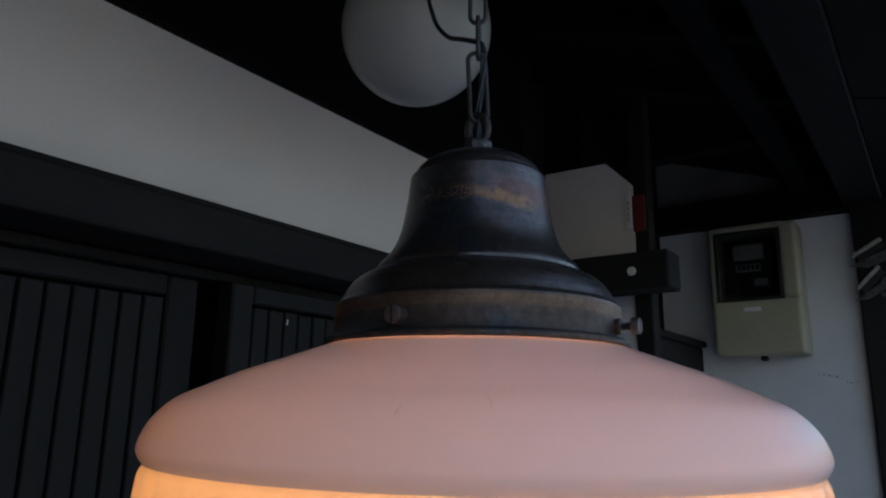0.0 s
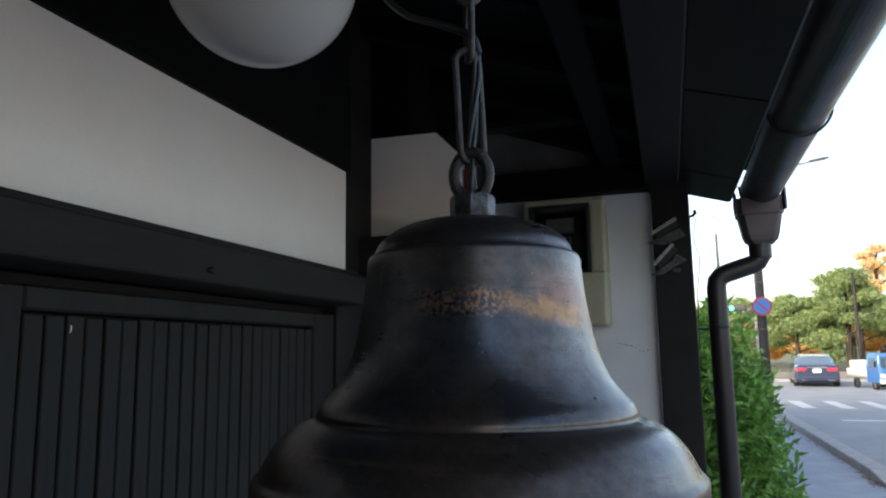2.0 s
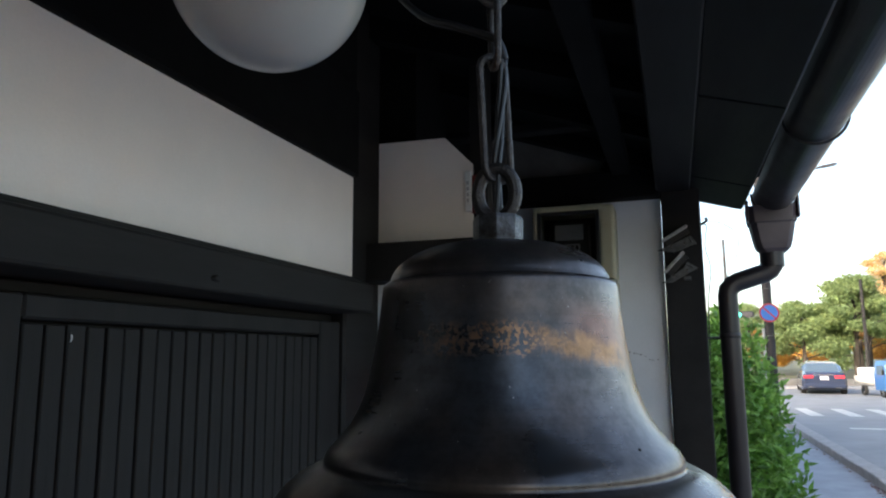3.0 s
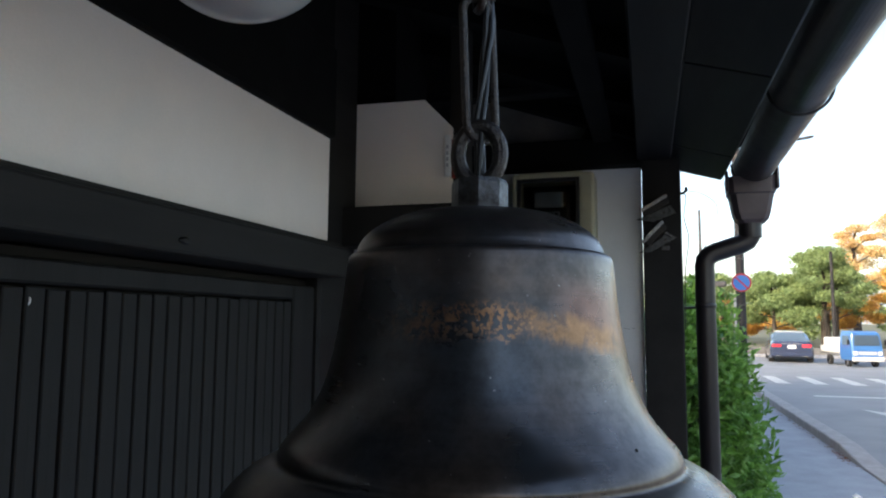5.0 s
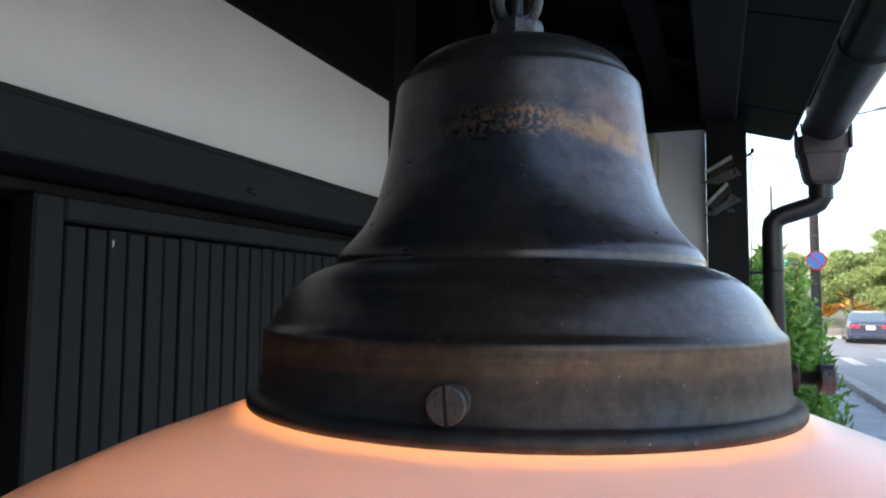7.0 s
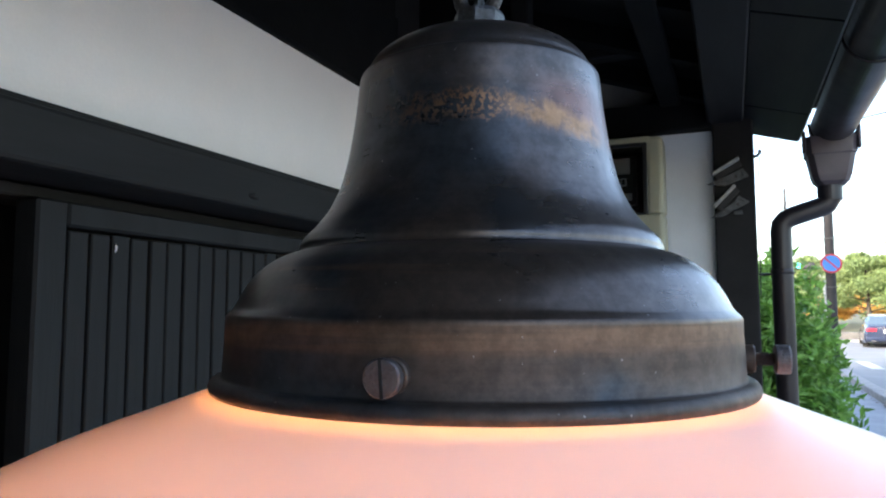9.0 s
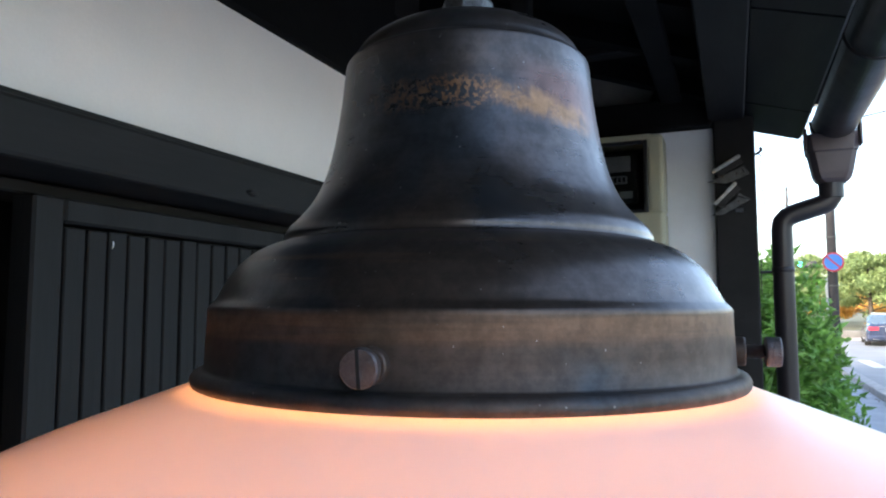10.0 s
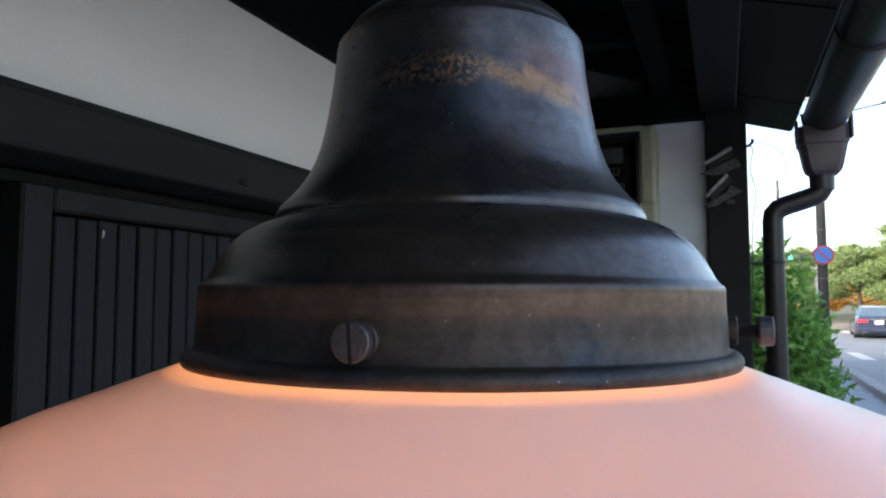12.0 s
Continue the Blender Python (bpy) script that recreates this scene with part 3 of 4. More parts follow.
part("face", box((-0.574, YP - 0.0425, 1.696), (-0.232, YP - 0.0405, 1.784)), M["red"], board_sign, "red face")
part("hanger", box((-0.42, YP - 0.036, 1.790), (-0.40, YP - 0.030, 1.975)), M["black"], board_sign)
slab("tie_beam", (-0.55, 1.49, 2.382), (-0.02, 1.535, 2.404), M["soffit"], "thin dark tie under the rafters", "beam", 0.003)
notice = empty("wall_notice", "small white notice beside a red plate", "notice")
part("plate", box((-0.366, YP - 0.006, 2.125), (-0.352, YP + 0.002, 2.215), 0.001), M["white"], notice, "narrow white label")
for i in range(4):
    part("mark", box((-0.362, YP - 0.0075, 2.145 + i * 0.013), (-0.357, YP - 0.0062, 2.153 + i * 0.013)), M["grey"], notice)
part("red_plate", box((-0.351, YP - 0.004, 2.120), (-0.322, YP + 0.002, 2.205), 0.001), M["darkred"], notice, "dark red plate")
slab("wall_end", (-0.72, YE, 0.0), (0.030, YE + 0.12, 2.262), M["plaster_end"], "weathered pale plaster end wall with scuffs", "wall")
slab("end_beam", (-0.72, YE - 0.05, 2.263), (0.03, YE + 0.12, 2.345), M["rafter"], "black cross beam over the end wall", "beam", 0.004)
gable = part("wall_gable", prism([(-0.60, 2.347), (-0.150, 2.347), (-0.125, 2.392), (-0.42, 2.497), (-0.60, 2.56)], YE + 0.02, YE + 0.10), M["plaster_shade"])
tagged(gable, "plaster triangle under the sloping roof, greyed for its shade", "wall", kind="structure")
slab("gable_board", (-0.18, YE + 0.102, 2.346), (0.03, YE + 0.118, 2.56), M["rafter"], "dark board closing the gable", "wall")
# invented wall, never in view; gives the copper cap something dark to mirror
slab("reflection_wall", (-1.0, -1.45, 0.0), (0.50, -1.30, 2.62), M["wood"], "dark wall added out of view to darken the lamp cap's reflections", "wall")
post = tagged(empty("eave_post", "black-stained square post at the open end", "post"), kind="structure")
part("shaft", box((0.032, YE - 0.03, 0.0), (0.136, YE + 0.085, 2.42), 0.005, seg=2), M["wood"], post)
scuff = bmesh.new()
for i in range(9):
    x, z = -0.088 + i * 0.011 + random.uniform(-0.004, 0.004), 1.826 - i * 0.0035 + random.uniform(-0.004, 0.004)
    w = random.uniform(0.002, 0.007)
    add_box(scuff, (x, YE - 0.0012, z), (x + w, YE + 0.001, z + random.uniform(0.001, 0.004)))
tagged(part("wall_scuff", scuff, M["stone"]), "dark scuff marks on the plaster", "stain", kind="stuff")

# meter box
mx0, mx1, mz0, mz1, my0 = -0.324, -0.093, 1.872, 2.238, YE - 0.115
meter = empty("meter_box", "olive-cream plastic electricity meter box on the end wall", "meter box")
bm = bmesh.new()
add_box(bm, (mx0, my0, mz0), (mx1, YE - 0.001, mz0 + 0.155), 0.012, seg=3)
part("case_lower", bm, M["cream"], meter, smooth=False)
part("side_wall", box((mx0, my0 + 0.004, mz0 + 0.150), (mx0 + 0.02, YE - 0.001, mz1), 0.008, seg=2), M["cream"], meter)
part("side_wall", box((mx1 - 0.045, my0 + 0.004, mz0 + 0.150), (mx1, YE - 0.001, mz1), 0.012, seg=3), M["cream"], meter)
part("top_wall", box((mx0 + 0.015, my0 + 0.003, mz1 - 0.024), (mx1 - 0.03, YE - 0.001, mz1 + 0.002), 0.008, seg=2), M["cream"], meter)
part("recess", box((mx0 + 0.02, YE - 0.03, mz0 + 0.15), (mx1 - 0.045, YE - 0.004, mz1 - 0.02)), M["black"], meter)
dial = part("dial_unit", box((mx0 + 0.045, my0 + 0.035, mz0 + 0.185), (mx1 - 0.075, YE - 0.031, mz1 - 0.045), 0.006, seg=2), M["black"], meter)
part("dial_plate", box((mx0 + 0.06, my0 + 0.030, mz0 + 0.27), (mx1 - 0.09, my0 + 0.0345, mz0 + 0.315), 0.002), M["grey"], dial, "pale dial plate")
part("counter", box((mx0 + 0.065, my0 + 0.026, mz0 + 0.236), (mx1 - 0.10, my0 + 0.0345, mz0 + 0.258), 0.002), M["grey"], dial)
for i in range(5):
    part("digit_bar", box((mx0 + 0.071 + i * 0.012, my0 + 0.0245, mz0 + 0.240), (mx0 + 0.079 + i * 0.012, my0 + 0.0258, mz0 + 0.254)), M["black"], dial)
part("small_plate", box((mx0 + 0.11, my0 + 0.030, mz0 + 0.195), (mx0 + 0.145, my0 + 0.0345, mz0 + 0.215), 0.001), M["grey"], dial)
pane = part("window_pane", box((mx0 + 0.018, my0 + 0.008, mz0 + 0.152), (mx1 - 0.043, my0 + 0.011, mz1 - 0.022)), M["window"], meter)
pane.visible_shadow = False
bm = bmesh.new()
for lo, hi in (((mx0 + 0.014, mz0 + 0.148), (mx0 + 0.026, mz1 - 0.016)), ((mx1 - 0.053, mz0 + 0.148), (mx1 - 0.041, mz1 - 0.016)), ((mx0 + 0.026, mz0 + 0.148), (mx1 - 0.053, mz0 + 0.159)), ((mx0 + 0.026, mz1 - 0.027), (mx1 - 0.053, mz1 - 0.016))):
    add_box(bm, (lo[0], my0 + 0.001, lo[1]), (hi[0], my0 + 0.007, hi[1]), 0.002)
part("window_gasket", bm, M["black"], meter)
part("label_plate", box((-0.240, my0 - 0.0015, 1.992), (-0.196, my0 + 0.001, 2.003)), M["white"], meter, "small white label")
part("lock", lathe([(0.0, 0.004), (0.006, 0.004), (0.0075, 0.0)], 16, m=pose(-0.205, my0, 1.93, 90, 0, 0)), M["cream"], meter)
part("bottom_knob", box((-0.215, my0 + 0.03, 1.858), (-0.195, my0 + 0.05, 1.8725), 0.004), M["black"], meter)

# folded steel brackets on the post
BRACKETS = (
    (((0.028, 2.129), (0.097, 2.169)), ((0.015, 2.104), (0.062, 2.123), (0.107, 2.143), (0.121, 2.121), (0.062, 2.098))),
    (((0.030, 2.040), (0.085, 2.096)), ((0.022, 2.012), (0.082, 2.052), (0.094, 2.070), (0.121, 2.052), (0.052, 2.014))),
)
for (bar0, bar1), outline in BRACKETS:
    br = empty("steel_bracket", "folded galvanised bracket strapped to the post", "bracket", "post brackets")
    part("plate", prism(outline, YE - 0.044, YE - 0.040), M["dullsteel"], br)
    lean_bar = math.degrees(math.atan2(bar1[1] - bar0[1], bar1[0] - bar0[0]))
    long = math.hypot(bar1[0] - bar0[0], bar1[1] - bar0[1])
    part("flange", box((0, -0.004, -0.0045), (long, 0.012, 0.0035), 0.001, pose(bar0[0], YE - 0.060, bar0[1], 0, -lean_bar, 0)), M["steel"], br, "bright flange edge")
    part("web", box((0.006, 0, -0.020), (long - 0.002, 0.002, -0.0046), 0, pose(bar0[0], YE - 0.050, bar0[1], 0, -lean_bar, 0)), M["black"], br)
    part("fold", tube([(outline[2][0] - 0.004, YE - 0.046, outline[2][1] - 0.006), (outline[3][0] - 0.012, YE - 0.047, outline[3][1] + 0.002)], 0.003, 8), M["dullsteel"], br)
    for u in (0.35, 0.7):
        bx, bz = outline[0][0] + (outline[3][0] - outline[0][0]) * u, outline[0][1] + (outline[3][1] - outline[0][1]) * u + 0.006
        part("bolt", lathe([(0.0, 0.005), (0.004, 0.005), (0.0045, 0.0)], 6, m=pose(bx, YE - 0.044, bz, 90, 0, 0)), M["iron"], br)
    part("stand_off", box((outline[1][0], YE - 0.040, outline[4][1] + 0.006), (outline[1][0] + 0.02, YE - 0.029, outline[4][1] + 0.016), 0.001), M["dullsteel"], br)

# ---- roof over the walk ----
def roof_z(x):
    return 2.375 - 0.36 * x


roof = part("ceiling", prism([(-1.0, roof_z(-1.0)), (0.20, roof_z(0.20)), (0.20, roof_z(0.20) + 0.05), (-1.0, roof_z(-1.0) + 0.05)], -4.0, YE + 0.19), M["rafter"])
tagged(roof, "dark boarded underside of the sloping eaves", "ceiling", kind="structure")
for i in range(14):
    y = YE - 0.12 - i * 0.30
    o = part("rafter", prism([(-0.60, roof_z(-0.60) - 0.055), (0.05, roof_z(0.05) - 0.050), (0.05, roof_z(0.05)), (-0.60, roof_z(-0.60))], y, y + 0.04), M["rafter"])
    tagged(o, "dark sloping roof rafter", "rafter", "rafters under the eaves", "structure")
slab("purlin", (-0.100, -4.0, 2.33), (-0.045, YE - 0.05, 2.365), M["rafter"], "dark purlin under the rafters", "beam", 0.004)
slab("eave_beam", (0.020, -4.0, 2.275), (0.112, YE + 0.10, 2.36), M["soffit"], "black-painted eave beam along the walk", "beam", 0.004)
fascia = empty("eave_board", "dark painted eave soffit boards", "eave")
y1 = YE + 0.145
for length in (0.31, 0.61, 0.61, 0.61, 0.61, 0.61):
    part("soffit_board", prism([(0.114, 2.283), (0.257, 2.242), (0.257, 2.270), (0.114, 2.325)], y1 - length + 0.009, y1), M["soffit"], fascia)
    part("joint_strip", prism([(0.116, 2.292), (0.255, 2.252), (0.255, 2.268), (0.116, 2.315)], y1 - length, y1 - length + 0.009), M["dark"], fascia)
    y1 -= length
part("drip_edge", box((0.258, -1.2, 2.246), (0.263, YE + 0.15, 2.315), 0.001), M["gutter"], fascia)

part("roof_edge", prism([(0.19, 2.331), (0.345, 2.331), (0.345, 2.36), (0.19, 2.42)], -4.0, YE + 0.12), M["rafter"], fascia, "dark tile edge over the gutter")

# gutter, hopper and downpipe
gut = empty("rain_gutter", "dark plastic roof gutter with hopper and downpipe", "gutter")
gx, gz, gr = 0.336, 2.287, 0.056
FALL = Matrix(((1, 0, 0, 0), (0, 1, 0, 0), (0, -0.026, 1, 0.026 * 1.09), (0, 0, 0, 1)))


def fallen(bm):
    bmesh.ops.transform(bm, matrix=FALL, verts=bm.verts)
    return bm


YH = 1.93
half = [(gx + gr * math.cos(math.pi + math.pi * k / 24), gz + gr * math.sin(math.pi + math.pi * k / 24)) for k in range(25)]
inner = [(gx + (gr - 0.003) * math.cos(2 * math.pi - math.pi * k / 24), gz + 0.002 + (gr - 0.003) * math.sin(2 * math.pi - math.pi * k / 24)) for k in range(25)]
g = part("gutter_trough", fallen(prism(half + inner, -4.0, YH + 0.03)), M["gutter"], gut)
part("front_lip", fallen(tube([(gx + gr, -4.0, gz + 0.003), (gx + gr, YH + 0.03, gz + 0.003)], 0.006, 10)), M["gutter"], gut)
for y in (0.30, 1.27, 1.90):
    arc = [(gx + (gr + 0.004) * math.cos(math.pi + math.pi * k / 20), y, gz + (gr + 0.004) * math.sin(math.pi + math.pi * k / 20)) for k in range(21)]
    arc.append((gx + gr + 0.006, y, gz + 0.016))
    arc.append((gx + gr - 0.004, y, gz + 0.022))
    part("gutter_strap", fallen(tube(arc, 0.003, 8)), M["gutter"], gut)
hop_bm = bmesh.new()
hop_rows = []
for z, x0, x1, d in ((2.228, 0.262, 0.391, 0.052), (2.182, 0.266, 0.388, 0.050), (2.178, 0.270, 0.384, 0.047), (2.124, 0.279, 0.374, 0.041), (2.108, 0.284, 0.369, 0.038), (2.098, 0.294, 0.359, 0.031)):
    c = 0.014
    ring = [(x0 + c, -d), (x1 - c, -d), (x1, -d + c), (x1, d - c), (x1 - c, d), (x0 + c, d), (x0, d - c), (x0, -d + c)]
    hop_rows.append([hop_bm.verts.new((x, YH + y, z)) for x, y in ring])
for a, b in zip(hop_rows, hop_rows[1:]):
    for k in range(8):
        hop_bm.faces.new((a[k], a[(k + 1) % 8], b[(k + 1) % 8], b[k]))
hop_bm.faces.new(hop_rows[0])
hop_bm.faces.new(hop_rows[-1])
hop = part("hopper", hop_bm, M["hopper"], gut, "plum-brown plastic rain hopper")
part("hopper_tab", box((0.258, YH - 0.050, 2.186), (0.266, YH - 0.022, 2.243), 0.002), M["hopper"], hop)
part("hopper_tab", box((0.389, YH - 0.050, 2.190), (0.396, YH - 0.022, 2.250), 0.002), M["hopper"], hop)
part("hopper_clip", tube([(0.262, YH - 0.03, 2.245), (0.255, YH - 0.035, 2.258), (0.262, YH - 0.04, 2.270), (0.270, YH - 0.04, 2.262)], 0.0035, 8), M["steel"], hop, "small bright clip")
pipe = [(x - 0.008, YH, z) for x, z in ((0.331, 2.13), (0.331, 2.078), (0.330, 2.063), (0.322, 2.050), (0.308, 2.042), (0.238, 2.020), (0.222, 2.012), (0.210, 1.998), (0.207, 1.980), (0.207, 1.90), (0.207, 0.0))]
part("downpipe", tube(pipe, 0.0272, 20), M["gutter"], gut, smooth=True)
for z in (1.868,):
    part("pipe_collar", lathe([(0.027, -0.007), (0.0288, -0.006), (0.0288, 0.006), (0.027, 0.007)], 24, m=pose(0.199, YH, z)), M["gutter"], gut, smooth=True)
part("outlet_sleeve", lathe([(0.027, -0.022), (0.0305, -0.021), (0.0312, 0.020), (0.027, 0.021)], 24, m=pose(0.323, YH, 2.080)), M["gutter"], gut, smooth=False)
part("pipe_bracket", tube([(0.140, YH, 1.862), (0.182, YH, 1.862)], 0.004, 8), M["gutter"], gut)
wire = bend([(0.140, YE + 0.02, 2.183), (0.152, YE + 0.03, 2.178), (0.146, YE + 0.05, 2.12), (0.158, YE + 0.06, 2.06), (0.146, YE + 0.05, 1.96), (0.142, YE + 0.05, 1.80)])
part_hook = tube(bend([(0.134, YE + 0.01, 2.180), (0.146, YE - 0.005, 2.184), (0.152, YE - 0.01, 2.190), (0.148, YE - 0.01, 2.196)], 4), 0.004, 8)
tagged(part("wire_hook", part_hook, M["cable"]), "small black wire hook on the post", "hook")
loop = bend([(0.146, 1.86, 2.188), (0.19, 1.88, 2.184), (0.236, 1.915, 2.15), (0.222, 1.925, 2.07), (0.200, 1.93, 2.035)])
tagged(part("thin_wire", tube(loop, 0.0010, 6), M["cable"]), "thin loose wire arching from post to downpipe", "cable")
tagged(part("post_cable", tube(wire, 0.0015, 8), M["cable"]), "loose black cable hanging down beside the post", "cable")

# ---- the pendant lamp ----
LZ = 1.75
lamp = empty("pendant_lamp", "pendant lamp with aged copper bell cap and pink opal glass shade", "pendant lamp", at=(0, 0, LZ))
lamp.rotation_euler = (0, radians(0.25), 0)
neck = smooth_profile([(0.0344, 0.0886), (0.0352, 0.0880), (0.0357, 0.0862), (0.0365, 0.078), (0.0376, 0.070), (0.0391, 0.062), (0.0410, 0.055), (0.0440, 0.0485), (0.0478, 0.0435), (0.0507, 0.0405), (0.0519, 0.0385)], 5)
shoulder = smooth_profile([(0.0526, 0.0362), (0.0562, 0.0350), (0.0606, 0.0325), (0.0646, 0.0287), (0.0672, 0.0247), (0.0686, 0.0220), (0.0694, 0.0206), (0.0703, 0.0197), (0.0710, 0.0190)], 5)
cap_profile = [(0.0, 0.1011)] + smooth_profile([(0.008, 0.1011), (0.016, 0.1005), (0.0228, 0.0988), (0.0280, 0.0962), (0.0315, 0.0932), (0.0331, 0.0905)], 4)
cap_profile += [(0.0334, 0.0890), (0.0338, 0.0887)] + neck + [(0.0522, 0.0375), (0.0519, 0.0366)] + shoulder
cap_profile += [(0.0713, 0.0184), (0.0713, 0.0176), (0.0713, 0.015), (0.0716, 0.0090), (0.0718, 0.0036), (0.0722, 0.0031)]
cap_profile += [(0.0750 + 0.0 - 0.0022 + 0.0024 * math.cos(a), 0.0006 + 0.0024 * math.sin(a)) for a in [math.pi / 2 - k * math.pi / 8 for k in range(9)]]
cap_profile += [(0.070, -0.0016), (0.0690, 0.004), (0.0685, 0.018)]
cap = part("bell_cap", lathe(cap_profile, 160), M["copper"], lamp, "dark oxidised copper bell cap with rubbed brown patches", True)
hexr = 0.0078
nut = bmesh.new()
rings = []
for z, r in ((0.0998, hexr), (0.1003, hexr), (0.1088, hexr), (0.1100, hexr * 0.93)):
    rings.append([nut.verts.new((r * math.cos(k * math.pi / 4 + 0.2), r * math.sin(k * math.pi / 4 + 0.2), z)) for k in range(8)])
for a, b in zip(rings, rings[1:]):
    for k in range(8):
        nut.faces.new((a[k], a[(k + 1) % 8], b[(k + 1) % 8], b[k]))
nut.faces.new(rings[-1])
part("top_nut", nut, M["nut"], lamp, "worn grey iron top nut")
VIEW = radians(-70)


def thumb_screw(angle, label, out, thick=0.0025):
    """A slotted fixing screw that runs in through the collar."""
    m = pose(0, 0, 0.0080, 0, 0, math.degrees(angle)) @ pose(0.0715, 0, 0, 0, 90, 0)
    s = part("screw_boss", lathe([(0.0037, -0.001), (0.0037, 0.0021), (0.0034, 0.0025), (0.0, 0.0026)], 28, m=m), M["copper"], lamp, label, False)
    thread = []
    for i in range(9):
        thread += [(0.0014, 0.0028 + i * (out - 0.003) / 9), (0.0018, 0.0028 + (i + 0.5) * (out - 0.003) / 9)]
    part("thread", lathe(thread + [(0.0014, out)], 16, m=m), M["screw"], s)
    head = lathe([(0.0, out - 0.0002), (0.0034, out), (0.0038, out + 0.0003), (0.0038, out + thick - 0.0005), (0.0035, out + thick - 0.0001), (0.0, out + thick)], 28, m=m)
    h = part("head", head, M["screw"], s)
    part("slot", box((-0.0037, -0.00032, out + thick - 0.0010), (0.0037, 0.00032, out + thick + 0.00012), 0, m @ pose(0, 0, 0, 0, 0, 4)), M["dark"], s)
    return s


thumb_screw(math.atan2(-0.079, 0.0085), "slotted grey fixing screw", 0.0046)
thumb_screw(math.atan2(0.007, 0.081), "long thumb screw", 0.0072, 0.0038)
thumb_screw(radians(155), "slotted grey fixing screw", 0.0046)


def flutes(a, i):
    return 1.0 + 0.012 * min(i / 4.0, 1.0) * abs(math.sin(a * 22)) ** 0.7


dome = smooth_profile([(0.0760, -0.0014), (0.095, -0.0082), (0.112, -0.0143), (0.128, -0.0213), (0.1405, -0.0275), (0.1492, -0.0365), (0.1530, -0.0455), (0.1524, -0.0500), (0.1502, -0.0530)], 6)
skirt = smooth_profile([(0.1498, -0.0545), (0.1506, -0.060), (0.1515, -0.075), (0.1490, -0.105), (0.1400, -0.135), (0.1200, -0.160), (0.0900, -0.175), (0.0500, -0.182)], 4)
glass = part("glass_shade", lathe(dome, 200), M["shade"], lamp, "pale pink opal glass dome, lit warm from inside", True)
part("ribbed_skirt", lathe([dome[-1]] + skirt + [(0.0, -0.183)], 264, flutes), M["skirtglass"], glass, "ribbed lower glass glowing warm", True)
part("glass_neck", lathe([(0.064, 0.0045), (0.070, 0.0015), (0.0735, -0.0004), (0.0760, -0.0014)], 160), M["shade"], lamp, "thin glowing neck of the glass", True)
part("casting_pit", lathe([(0.0, 0.0005), (0.0004, 0.0003), (0.0006, 0.0), (0.0004, -0.0003), (0.0, -0.0005)], 10, m=Matrix.Translation((0.0411, -0.0236, 0.0437))), M["dark"], cap)
bulb = part("bulb", lathe(smooth_profile([(0.0, -0.160), (0.018, -0.157), (0.028, -0.140), (0.027, -0.123), (0.016, -0.101), (0.013, -0.087)], 5), 24), M["bulb"], lamp, "warm lit bulb inside the shade", True)
part("bulb_socket", lathe([(0.0145, -0.089), (0.0165, -0.087), (0.0155, 0.010), (0.0, 0.012)], 24), M["iron"], lamp)
bulb.visible_shadow = False
lamp_light = bpy.data.lights.new("bulb_light", "POINT")
lamp_light.energy, lamp_light.color, lamp_light.shadow_soft_size = 0.027, (1.0, 0.46, 0.17), 0.02
new("bulb_light", lamp_light).location = (0, 0, LZ - 0.130)


def on_shade(r, a):
    z = next(z0 + (z1 - z0) * (r - r0) / (r1 - r0) for (r0, z0), (r1, z1) in zip(dome, dome[1:]) if r0 <= r <= r1)
    return (r * math.cos(a), r * math.sin(a), z + 0.0001)


for r0, a0, turn, n in ((0.136, -0.98, 0.02, 5), (0.142, -1.16, -0.02, 3)):
    hair = [on_shade(r0 + 0.0016 * k, a0 + turn * math.sin(k * 0.5) * 0.5) for k in range(n)]
    part("scratch", tube(hair, 0.00004, 5), M["iron"], glass)

# chain: eye ring on the nut, then long links turned a quarter each
chain = empty("lamp_chain", "worn iron chain of long links holding the lamp", "chain", at=(0.0003, 0, LZ - 0.0014))


def link_path(width, height, n=10):
    r = width / 2
    pts = [(r * math.cos(a), 0, height / 2 - r + r * math.sin(a)) for a in [math.pi * k / n for k in range(n + 1)]]
    pts += [(r * math.cos(a), 0, -height / 2 + r + r * math.sin(a)) for a in [math.pi + math.pi * k / n for k in range(n + 1)]]
    return pts


eye = part("eye_ring", tube([(0.0060 * math.cos(a), 0, 0.1188 + 0.0080 * math.sin(a)) for a in [2 * math.pi * k / 28 for k in range(28)]], 0.0022, 12, True), M["iron"], chain, "forged eye ring")
eye.rotation_euler = (0, 0, radians(2))
LONG, SHORT = 0.0410, 0.0245
z = 0.1230
for i in range(13):
    size = LONG if i == 0 else SHORT
    if i == 0:
        lk = part("link", tube(link_path(0.0098, LONG), 0.00125, 10, True), M["iron"], chain)
    elif i == 1:
        lk = part("link", tube(link_path(0.0086, SHORT), 0.00125, 10, True), M["iron"], chain)
        short_link = lk.data
    else:
        lk = new("link", short_link)
        lk.parent = chain
    lk.location = (random.uniform(-0.0003, 0.0003), 0, z + size / 2)
    lk.rotation_euler = (radians(random.uniform(-2, 2)), radians(-3 if i == 0 else random.uniform(-2, 2)), radians(48 if i == 0 else (-62 if i % 2 else 30)))
    z += size - 0.0030
